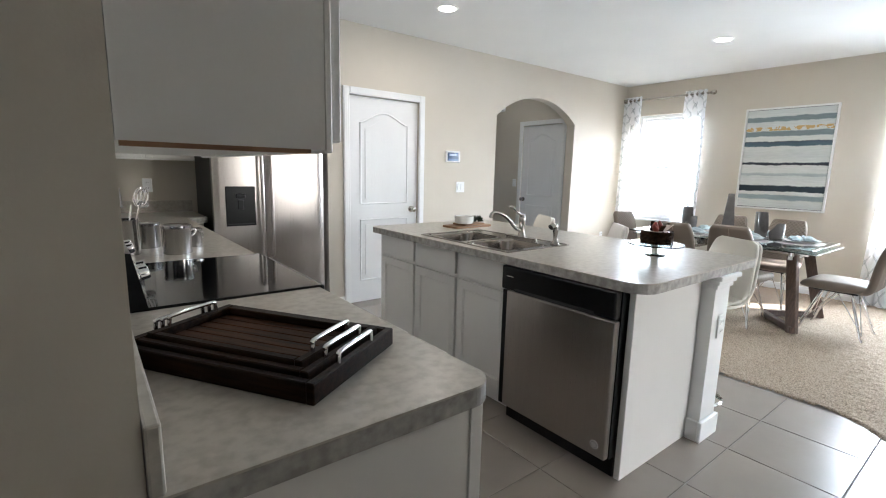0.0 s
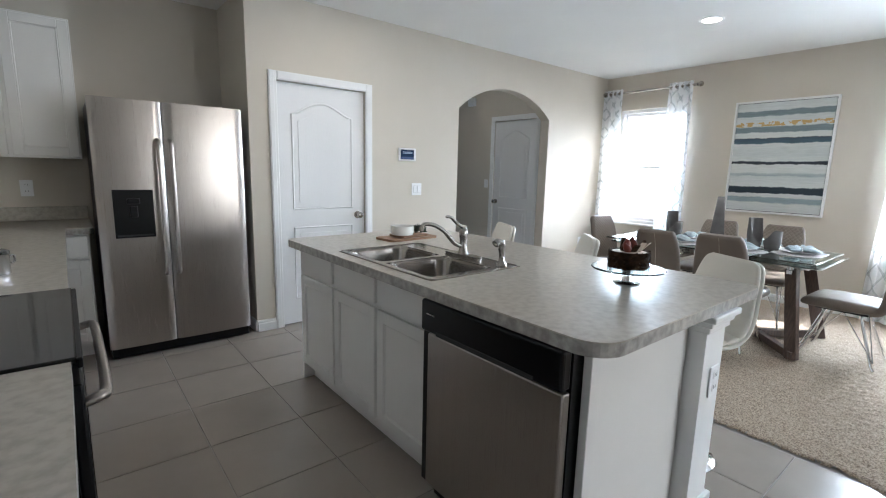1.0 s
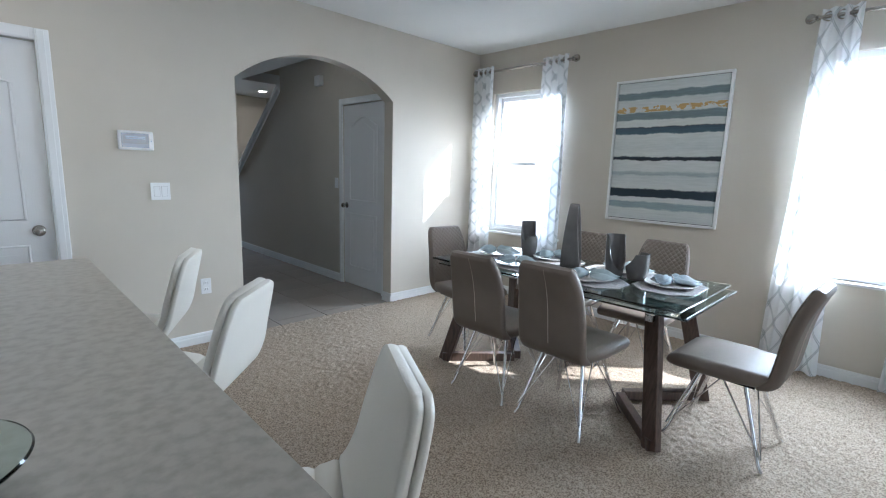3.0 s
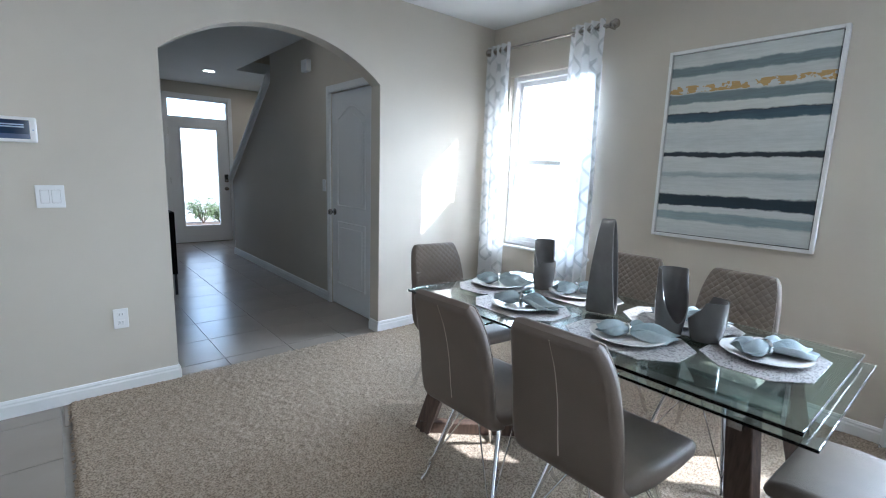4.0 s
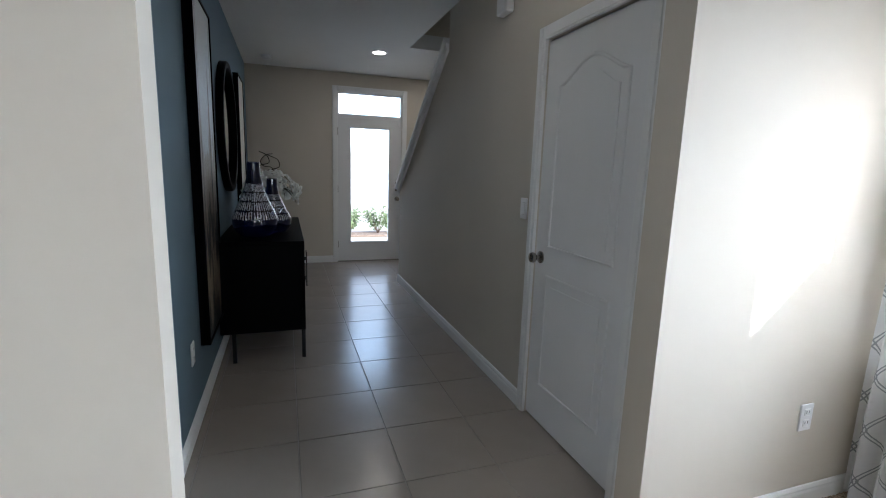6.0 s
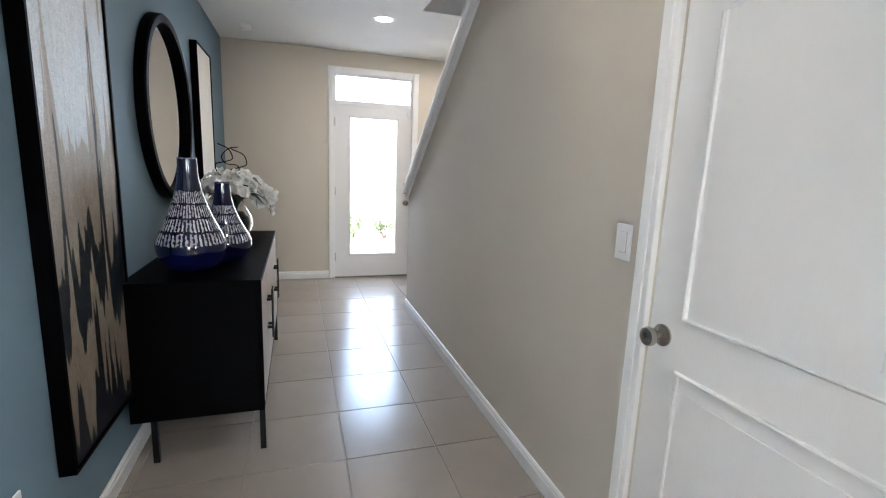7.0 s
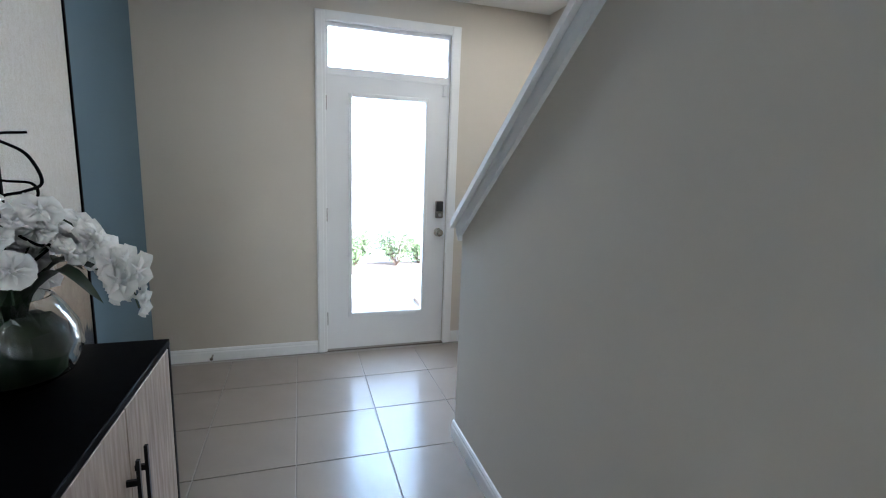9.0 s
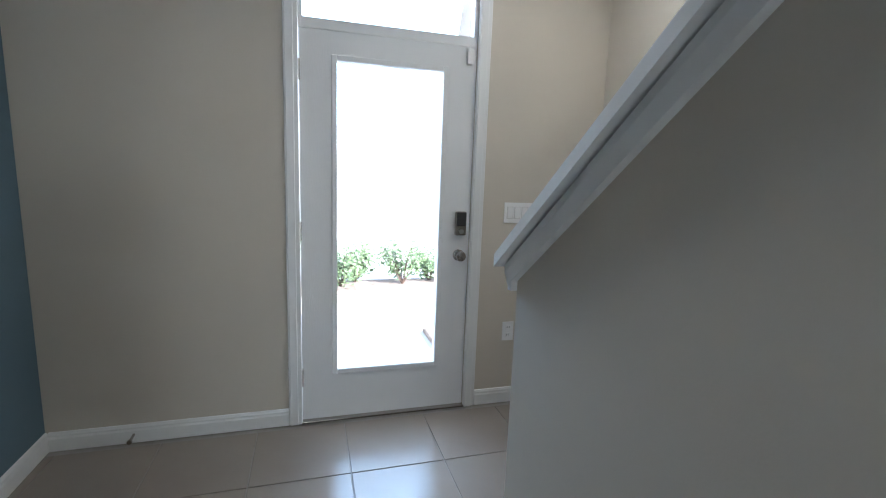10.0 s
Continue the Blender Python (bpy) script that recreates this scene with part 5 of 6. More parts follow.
def dining_chair():
    """Looks to local +y."""
    c = thing("dining_chair", pose(0, 0, 0), "taupe faux-leather dining chair with a quilted back and wire legs", "chair", "chairs round the table")
    bm = bmesh.new()
    rings = []
    for y, w, z, t in ((-0.21, 0.36, 0.455, 0.05), (-0.16, 0.42, 0.452, 0.075), (-0.05, 0.455, 0.45, 0.085), (0.10, 0.47, 0.45, 0.085), (0.20, 0.465, 0.447, 0.075), (0.245, 0.44, 0.440, 0.05), (0.258, 0.41, 0.435, 0.02)):
        rings.append(slab_ring(Vector((0, y, z)), Vector((1, 0, 0)), Vector((0, 0, 1)), w, t, 0.46, 5))
    loft(bm, rings)
    part("seat", bm, TAUPE, c, smooth=True)
    key = smooth_pts([(-0.16, 0.415, 0.39), (-0.225, 0.46, 0.40), (-0.245, 0.55, 0.405), (-0.262, 0.68, 0.395), (-0.290, 0.80, 0.375), (-0.325, 0.89, 0.335), (-0.340, 0.925, 0.29)], 4)
    bm = bmesh.new()
    rings, pad = [], []
    for i, q in enumerate(key):
        a, b = key[max(i - 1, 0)], key[min(i + 1, len(key) - 1)]
        d = Vector((0, b.x - a.x, b.y - a.y)).normalized()
        up = Vector((0, d.z, -d.y))
        end = 0.45 if i in (0, len(key) - 1) else 0.8 if i in (1, len(key) - 2) else 1
        rings.append(slab_ring(Vector((0, q.x, q.y)), Vector((1, 0, 0)), up, q.z, 0.055 * end, 0.48, 5))
        if i > 3:
            pad.append((Vector((0, q.x, q.y)) + up * (0.0285 * end), q.z * 0.93, up))
    loft(bm, rings)
    part("backrest", bm, TAUPE, c, smooth=True)
    bm = bmesh.new()
    loft(bm, [slab_ring(p, Vector((1, 0, 0)), up, w, 0.008, 0.45, 3) for p, w, up in pad])
    part("quilted_pad", bm, QUILT, c, "diamond-quilted inner back", smooth=True)
    seam = [Vector((0, q.x - 0.0285, q.y)) for q in key[6:-3]]
    bm = bmesh.new()
    tube(bm, seam, 0.0018, 5)
    part("seam", bm, CREAM, c, "pale stitched seam")
    part("seat_frame", boxes((-0.16, -0.15, 0.392, 0.16, 0.17, 0.408), bevel=0.003), BLACK, c)
    for sx in (-1, 1):
        for sy in (-1, 1):
            foot = Vector((sx * 0.205, sy * 0.235, 0.006))
            bm = bmesh.new()
            tube(bm, [(sx * 0.12, sy * 0.10, 0.395), foot + Vector((-sx * 0.012, -sy * 0.02, 0.03)), foot], [0.011, 0.010, 0.010], 10)
            lg = part("leg", bm, CHROME, c, smooth=True)
            bm = bmesh.new()
            tube(bm, [(sx * 0.02, sy * 0.13, 0.395), foot + Vector((-sx * 0.01, -sy * 0.01, 0.06))], 0.0035, 6)
            tube(bm, [(sx * 0.13, sy * 0.0, 0.395), foot + Vector((-sx * 0.01, -sy * 0.01, 0.06))], 0.0035, 6)
            part("wire_brace", bm, CHROME, lg, smooth=True)
    return c


chair = dining_chair()
chair.matrix_basis = pose(4.998, 1.885, CZ, 0, 0, -90) @ Matrix.Scale(0.98, 4)
for x, y, rz in ((4.985, 2.385, -88), (5.92, 2.44, 91), (5.93, 1.89, 89), (5.395, 3.055, 174), (5.395, 1.205, -2)):
    copy_thing(chair, pose(x, y, CZ, 0, 0, rz) @ Matrix.Scale(0.98, 4))

tb = thing("dining_table", pose(5.395, 2.15, CZ), "extending glass dining table on slanted brown wood legs", "table")
part("glass_top", boxes((-0.425, -0.80, 0.728, 0.425, 0.86, 0.740), bevel=0.003), GREENGLASS, tb, "greenish clear glass top")
part("glass_leaf", boxes((-0.425, -0.835, 0.700, 0.425, -0.30, 0.710), bevel=0.003), GREENGLASS, tb, "sliding glass leaf under the top")
part("glass_leaf", boxes((-0.425, 0.30, 0.700, 0.425, 0.80, 0.710), bevel=0.003), GREENGLASS, tb, "sliding glass leaf under the top")
for x in (-0.19, 0.19):
    part("slide_rail", boxes((x - 0.02, -0.72, 0.655, x + 0.02, 0.72, 0.698), bevel=0.003), NICKEL, tb)
for y in (-0.62, -0.2, 0.2, 0.62):
    part("cross_bar", boxes((-0.30, y - 0.02, 0.62, 0.30, y + 0.02, 0.654), bevel=0.003), NICKEL, tb)
    for x in (-0.28, 0.28):
        bm = bmesh.new()
        lathe(bm, [(0, 0.655), (0.022, 0.655), (0.022, 0.6985), (0, 0.6985)], 16)
        part("glass_pad", bm, CHROME, tb, m=pose(x, y, 0))


def plank(a, b, w, t, across):
    """A board from a to b, w wide along across and t thick."""
    a, b, s = Vector(a), Vector(b), Vector(across).normalized()
    d = (b - a).normalized()
    s = (s - d * s.dot(d)).normalized()
    u = d.cross(s)
    bm = bmesh.new()
    loft(bm, [[p + s * i * w / 2 + u * j * t / 2 for i, j in ((1, 1), (-1, 1), (-1, -1), (1, -1))] for p in (a, b)])
    bmesh.ops.bevel(bm, geom=list(bm.edges), offset=0.003, segments=1, affect="EDGES")
    return bm


for sy in (-1, 1):
    for sx in (-1, 1):
        part("leg", plank((sx * 0.395, sy * 0.735, 0.0), (sx * 0.23, sy * 0.62, 0.655), 0.085, 0.045, (0.35 * sx, sy, 0)), WALNUT, tb)
        part("foot_bar", plank((sx * 0.41, sy * 0.745, 0.03), (sx * 0.02, sy * 0.40, 0.03), 0.058, 0.05, (0, 0, 1)), WALNUT, tb)

TZ = CZ + 0.7405


def napkin_mesh(seed):
    """A napkin drawn through a ring: a short puffed loop on one side, pleated pointed tails on the other."""
    rnd = random.Random(seed)
    bm = bmesh.new()
    ph = rnd.uniform(0, 3)
    rings = []
    for j in range(13):
        t = j / 12
        wd = 0.014 + 0.036 * math.sin(min(1.0, t * 1.3) * math.pi / 2) ** 1.2 * (1 - 0.45 * max(0, t - 0.7) / 0.3)
        th = 0.011 + 0.013 * math.sin(math.pi * min(1, t * 1.1)) - 0.004 * t
        ring = []
        for i in range(28):
            a = 2 * math.pi * i / 28
            fold = 0.006 * math.sin(6.5 * math.cos(a) + ph + 2 * t) * min(1, 3 * t)
            ring.append(bm.verts.new((-(0.003 + 0.082 * t + 0.012 * math.cos(3 * math.cos(a) + ph) * t * t), wd * math.cos(a), 0.023 + th * math.sin(a) + (fold if math.sin(a) > 0 else 0))))
        rings.append(ring)
    for p, q in zip(rings, rings[1:]):
        for i in range(28):
            bm.faces.new((p[i], p[(i + 1) % 28], q[(i + 1) % 28], q[i]))
    bm.faces.new(rings[-1])
    for half, lift, turn, reach in ((0.055, 0.0, -0.20, 0.135), (0.045, 0.009, 0.28, 0.115), (0.03, 0.016, 0.02, 0.15)):
        nu, nv = 10, 22
        sides = []
        for off in (0.0, -0.0028):
            rows = []
            for i in range(nu + 1):
                u = i / nu
                row = []
                for j in range(nv + 1):
                    v = 2 * j / nv - 1
                    x = 0.002 + u * reach * (1 - 0.42 * abs(v) ** 1.4 + 0.05 * math.sin(4 * v + ph))
                    y = v * (0.012 + half * u ** 0.8) + turn * x
                    pleat = math.sin(5.2 * v + ph + half * 60)
                    z = 0.021 + lift * math.sin(math.pi * min(1, u * 1.2)) - 0.010 * u + 0.0145 * pleat * math.sin(math.pi * min(1, 0.12 + u * 0.85)) + off
                    row.append(bm.verts.new((x, y, max(z, 0.002 + off * 0.5 + 0.0015))))
                rows.append(row)
            sides.append(rows)
        top, low = sides
        for i in range(nu):
            for j in range(nv):
                bm.faces.new((top[i][j], top[i + 1][j], top[i + 1][j + 1], top[i][j + 1]))
                bm.faces.new((low[i][j], low[i][j + 1], low[i + 1][j + 1], low[i + 1][j]))
            for j, flip in ((0, 1), (nv, -1)):
                bm.faces.new((top[i][j], low[i][j], low[i + 1][j], top[i + 1][j])[::flip])
        for j in range(nv):
            bm.faces.new((top[nu][j], low[nu][j], low[nu][j + 1], top[nu][j + 1]))
    bmesh.ops.recalc_face_normals(bm, faces=bm.faces)
    return bm


def place_setting(x, y, rz, seed):
    """A placemat, a plate on it and a ringed napkin on the plate: three things."""
    m = pose(x, y, TZ, 0, 0, rz)
    t = thing("placemat", m, "silver woven octagonal placemat on the glass table", "placemat", "placemats")
    bm = bmesh.new()
    a, b, c = 0.225, 0.165, 0.095
    prism(bm, [(-a + c, -b), (a - c, -b), (a, -b + c), (a, b - c), (a - c, b), (-a + c, b), (-a, b - c), (-a, -b + c)], "z", 0.0, 0.003)
    part("mat", bm, PLACEMAT, t)
    t = thing("dinner_plate", m @ pose(0, 0, 0.0035) @ Matrix.Scale(1.07, 4), "white coupe dinner plate on a placemat", "plate", "dinner plates")
    bm = bmesh.new()
    lathe(bm, [(0, 0.0), (0.075, 0.0), (0.10, 0.004), (0.128, 0.015), (0.13, 0.017), (0.127, 0.018), (0.098, 0.008), (0.07, 0.005), (0, 0.005)], 44)
    part("plate", bm, CERAMIC, t, smooth=True)
    t = thing("napkin", pose(x, y, TZ + 0.0095, 0, 0, -62 + 16 * (seed % 3)) @ Matrix.Scale(1.25, 4), "pale blue linen napkin drawn through a silver ring", "napkin", "napkins")
    ob = part("cloth", napkin_mesh(seed), NAPKIN, t, smooth=True)
    bm = bmesh.new()
    tube(bm, [(0, 0.019 * math.cos(q), 0.021 + 0.019 * math.sin(q)) for q in [2 * math.pi * i / 20 for i in range(20)]], 0.005, 8, closed=True)
    part("ring", bm, CHROME, t, "silver napkin ring", True)


for i, (x, y, rz) in enumerate(((5.225, 2.47, 90), (5.235, 1.955, 90), (5.62, 2.44, -90), (5.62, 1.92, -90), (5.435, 2.81, 4), (5.47, 1.57, 180))):
    place_setting(x, y, rz, i)

# oval ring vase
ov = thing("ring_vase", pose(5.43, 2.185, TZ, 0, 0, 20), "tall dark grey oval ring vase", "vase")
bm = bmesh.new()
rings = []
N = 40
for i in range(N):
    a = 2 * math.pi * i / N
    c = Vector((0.062 * math.sin(a), 0, 0.215 - 0.205 * math.cos(a)))
    out = Vector((math.sin(a) / 0.062, 0, -math.cos(a) / 0.205)).normalized()
    wdt = 0.092 + 0.036 * math.cos(a)
    rings.append(slab_ring(c, out, Vector((0, 1, 0)), 0.014, wdt, 0.4, 3))
vs = [[bm.verts.new(p) for p in r] for r in rings]
for i in range(N):
    p, q = vs[i], vs[(i + 1) % N]
    for j in range(len(p)):
        bm.faces.new((p[j], p[(j + 1) % len(p)], q[(j + 1) % len(p)], q[j]))
bmesh.ops.recalc_face_normals(bm, faces=bm.faces)
part("ring", bm, GREYGLAZE, ov, smooth=True)


def scoop_vase(x, y, r, h, cut, rz, label):
    """A square-shouldered tumbler with one side cut away in a curve."""
    t = thing("scoop_vase", pose(x, y, TZ, 0, 0, rz), label, "vase", "grey scoop vases")
    bm = bmesh.new()
    n, m = 36, 12
    outer, inner = [], []
    for j in range(m + 1):
        ro, ri = [], []
        for i in range(n):
            a = 2 * math.pi * i / n
            top = h - cut * max(0.0, (math.cos(a) - 0.05) / 0.95) ** 0.6
            z = 0.004 + (top - 0.004) * j / m
            rr = r * (0.72 + 0.28 * min(1, z / (0.45 * h)) ** 0.6)
            ro.append(bm.verts.new((rr * math.cos(a), rr * math.sin(a), z)))
            ri.append(bm.verts.new(((rr - 0.005) * math.cos(a), (rr - 0.005) * math.sin(a), max(z, 0.012))))
        outer.append(ro)
        inner.append(ri)
    for rows, flip in ((outer, False), (inner, True)):
        for p, q in zip(rows, rows[1:]):
            for i in range(n):
                f = (p[i], p[(i + 1) % n], q[(i + 1) % n], q[i])
                bm.faces.new(f[::-1] if flip else f)
    for i in range(n):
        bm.faces.new((outer[-1][i], outer[-1][(i + 1) % n], inner[-1][(i + 1) % n], inner[-1][i]))
    bm.faces.new(outer[0][::-1])
    bm.faces.new(inner[0])
    part("vessel", bm, GREYGLAZE, t, smooth=True)


scoop_vase(5.425, 1.885, 0.06, 0.262, 0.205, -118, "tall dark grey glazed scoop vase")
scoop_vase(5.468, 1.765, 0.066, 0.16, 0.085, 100, "low dark grey glazed scoop vase")
scoop_vase(5.70, 2.715, 0.056, 0.245, 0.19, -125, "tall dark grey glazed scoop vase")
scoop_vase(5.575, 2.615, 0.058, 0.155, 0.075, 110, "low dark grey glazed scoop vase")

# painting
pt = thing("painting", pose(EX, 2.193, 1.573, 0, 0, -90), "abstract blue and white striped sea painting in a white frame", "painting")
fw, fh = 0.458, 0.605
part("frame", boxes((-fw, -0.038, -fh, -fw + 0.02, -0.002, fh), (fw - 0.02, -0.038, -fh, fw, -0.002, fh), (-fw + 0.02, -0.038, fh - 0.02, fw - 0.02, -0.002, fh), (-fw + 0.02, -0.038, -fh, fw - 0.02, -0.002, -fh + 0.02), bevel=0.002, seg=1), TRIM, pt, "white floater frame")
part("shadow_gap", boxes((-fw + 0.02, -0.014, -fh + 0.02, fw - 0.02, -0.003, fh - 0.02)), BLACKWOOD, pt)
part("canvas", boxes((-fw + 0.026, -0.032, -fh + 0.026, fw - 0.026, -0.014, fh - 0.026)), SEA, pt, "striped canvas in blues, white and ochre")

# ---- hall ----
sb = thing("sideboard", pose(3.978, 6.412, 0), "black sideboard with whitewashed wood doors and thin legs", "sideboard")
D, SW = 0.555, 1.56
part("case", boxes((0, 0, 0.225, D - 0.022, SW, 0.84), bevel=0.002, seg=1), BLACKWOOD, sb)
part("top", boxes((-0.002, -0.003, 0.84, D, SW + 0.003, 0.862), bevel=0.002, seg=1), BLACKWOOD, sb)
part("side_edge", boxes((D - 0.022, 0, 0.225, D, 0.016, 0.84), (D - 0.022, SW - 0.016, 0.225, D, SW, 0.84), (D - 0.022, 0.016, 0.225, D, SW - 0.016, 0.24)), BLACKWOOD, sb)
for i in range(4):
    y0 = 0.018 + i * 0.3815
    d = part("door", boxes((D - 0.021, y0 + 0.002, 0.243, D - 0.001, y0 + 0.3795, 0.837), bevel=0.0015, seg=1), PALEWOOD, sb, "whitewashed wood door")
    hy = y0 + (0.35 if i % 2 == 0 else 0.03)
    bm = boxes((D + 0.022, hy - 0.005, 0.45, D + 0.03, hy + 0.005, 0.72), (D - 0.001, hy - 0.004, 0.50, D + 0.023, hy + 0.004, 0.515), (D - 0.001, hy - 0.004, 0.655, D + 0.023, hy + 0.004, 0.67))
    part("handle", bm, BLACK, d, "black bar handle")
for x in (0.08, D - 0.015):
    for y in (0.05, SW - 0.05):
        part("leg", boxes((x - 0.013, y - 0.013, 0.0, x + 0.013, y + 0.013, 0.225), bevel=0.001, seg=1), BLACK, sb)


def bottle_vase(x, y, r, h, label):
    v = thing("bottle_vase", pose(x, y, 0.863), label, "vase", "cobalt bottle vases")
    bm = bmesh.new()
    pts = smooth_pts([(r * 0.50, 0, 0), (r * 0.68, 0.012 * h, 0), (r * 0.93, 0.12 * h, 0), (r, 0.215 * h, 0), (r * 0.93, 0.31 * h, 0), (r * 0.63, 0.50 * h, 0), (r * 0.41, 0.68 * h, 0), (r * 0.30, 0.84 * h, 0), (r * 0.27, h, 0)], 5)
    prof = [(0, 0)] + [(p.x, p.y) for p in pts] + [(r * 0.23, h), (r * 0.22, h * 0.8), (0, h * 0.78)]
    lathe(bm, prof, 48)
    part("body", bm, VASE, v, smooth=True)
    bm = bmesh.new()
    tube(bm, [(r * 0.25 * math.cos(a), r * 0.25 * math.sin(a), h) for a in [2 * math.pi * q / 32 for q in range(32)]], r * 0.028, 8, closed=True)
    part("mouth_rim", bm, VASE, v, "dark glazed rim", True)


bottle_vase(4.205, 6.70, 0.155, 0.525, "large cobalt blue vase with belts of white strokes")
bottle_vase(4.32, 6.925, 0.137, 0.405, "small cobalt blue vase with belts of white strokes")

# orchid bowl
BX, BY, BZ = 4.26, 7.72, 0.863
gb = thing("glass_bowl_vase", pose(BX, BY, BZ) @ Matrix.Diagonal((1.25, 1.25, 1.12, 1.0)), "round clear glass bowl vase with water and stems", "vase")
bm = bmesh.new()
lathe(bm, [(0, 0), (0.06, 0.0), (0.095, 0.025), (0.112, 0.075), (0.106, 0.125), (0.085, 0.17), (0.07, 0.195), (0.066, 0.195), (0.081, 0.17), (0.101, 0.125), (0.107, 0.075), (0.09, 0.028), (0.055, 0.008), (0, 0.008)], 40)
part("bowl", bm, GLASS, gb, smooth=True)
bm = bmesh.new()
lathe(bm, [(0, 0.012), (0.045, 0.012), (0.075, 0.032), (0.09, 0.075), (0.085, 0.12), (0.06, 0.145), (0, 0.15)], 30)
for v in bm.verts:
    v.co *= 1 + 0.12 * noise.noise(v.co * 55)
part("moss", bm, LEAFDARK, gb, "dark green moss filling", True)
orc = thing("orchid_arrangement", pose(BX, BY, BZ), "white silk orchids with curly twigs in a glass bowl", "flowers")
rnd = random.Random(21)


def leaf_strip(bm, pts, w):
    pts = [Vector(p) for p in pts]
    n = len(pts)
    prev = None
    for i, p in enumerate(pts):
        d = (pts[min(i + 1, n - 1)] - pts[max(i - 1, 0)]).normalized()
        s = d.cross(Vector((0, 0, 1)))
        s = s.normalized() if s.length > 0.01 else Vector((1, 0, 0))
        k = w * math.sin(math.pi * (0.08 + 0.92 * i / (n - 1))) ** 0.7
        row = (bm.verts.new(p - s * k + Vector((0, 0, k * 0.35))), bm.verts.new(p), bm.verts.new(p + s * k + Vector((0, 0, k * 0.35))))
        if prev:
            bm.faces.new((prev[0], prev[1], row[1], row[0]))
            bm.faces.new((prev[1], prev[2], row[2], row[1]))
        prev = row


for i in range(14):
    a = i * 0.45 + rnd.random() * 0.3
    l = rnd.uniform(0.15, 0.27)
    bm = bmesh.new()
    leaf_strip(bm, smooth_pts([(0.01 * math.cos(a), 0.01 * math.sin(a), 0.08), (0.04 * math.cos(a), 0.04 * math.sin(a), 0.21), (0.6 * l * math.cos(a), 0.6 * l * math.sin(a), 0.29), (l * math.cos(a), l * math.sin(a), rnd.uniform(0.2, 0.28))], 4), 0.03)
    part("leaf", bm, LEAFDARK, orc, smooth=True)
flower = bmesh.new()
for q in range(5):
    a = 2 * math.pi * q / 5 + 0.3
    wq = 0.021 if q % 2 else 0.026
    d, s = Vector((math.cos(a), math.sin(a), 0)), Vector((-math.sin(a), math.cos(a), 0))
    c = flower.verts.new((0, 0, 0))
    rim = [flower.verts.new(d * (0.034 * math.cos(t) * 0.5 + 0.022) + s * wq * math.sin(t) + Vector((0, 0, 0.006 + 0.006 * math.sin(3 * t)))) for t in [2 * math.pi * u / 10 for u in range(10)]]
    for u in range(10):
        flower.faces.new((c, rim[u], rim[(u + 1) % 10]))
fme = bpy.data.meshes.new("flower")
flower.to_mesh(fme)
flower.free()
fme.materials.append(PETAL)
fme.polygons.foreach_set("use_smooth", [True] * len(fme.polygons))
heads = []
for i in range(9):
    a = -0.4 + i * 0.7 + rnd.uniform(-0.2, 0.2)
    l = rnd.uniform(0.15, 0.25)
    topz = rnd.uniform(0.34, 0.44)
    path = smooth_pts([(0, 0, 0.05), (0.03 * math.cos(a), 0.03 * math.sin(a), 0.26), (0.5 * l * math.cos(a), 0.5 * l * math.sin(a), topz), (l * math.cos(a), l * math.sin(a), topz - 0.10), (1.12 * l * math.cos(a), 1.12 * l * math.sin(a), topz - 0.19)], 6)
    bm = bmesh.new()
    tube(bm, path, 0.0024, 5)
    part("stem", bm, LEAFDARK, orc, smooth=True)
    for p in path[8:]:
        if rnd.random() < 0.85:
            heads.append(p + Vector((rnd.uniform(-0.03, 0.03), rnd.uniform(-0.03, 0.03), rnd.uniform(-0.01, 0.03))))
for i in range(13):
    a, e = rnd.random() * 6.283, rnd.uniform(0.1, 1.3)
    heads.append(Vector((0.15 * math.cos(a) * math.cos(e), 0.17 * math.sin(a) * math.cos(e), 0.29 + 0.13 * math.sin(e))))
for p in [q for q in heads if q.z > 0.30 or q.xy.length > 0.19]:
    f = new("flower", fme)
    f.parent = orc
    out = Vector((p.x, p.y, max(0.02, p.z - 0.28))) + Vector((rnd.uniform(-0.1, 0.1), rnd.uniform(-0.1, 0.1), rnd.uniform(-0.05, 0.1)))
    f.matrix_basis = Matrix.Translation(p) @ out.to_track_quat("Z", "Y").to_matrix().to_4x4() @ Matrix.Scale(rnd.uniform(0.9, 1.4), 4)
for k, (dx, dy, flip) in enumerate(((-0.03, -0.03, 1), (0.0, 0.06, -1), (0.06, -0.02, 1))):
    pts = [(0, 0, 0.06), (dx * 0.6, dy * 0.6, 0.26)]
    for q in range(9):
        z = 0.33 + 0.036 * q + 0.016 * math.sin(q * 1.9 + k)
        pts.append((dx + flip * 0.055 * math.sin(q * 1.25 + k * 0.6), dy + 0.035 * math.cos(q * 1.25 + k), z))
    bm = bmesh.new()
    tube(bm, smooth_pts(pts, 7), 0.0036, 6)
    part("twig", bm, BLACKWOOD, orc, "dark curly twig", True)

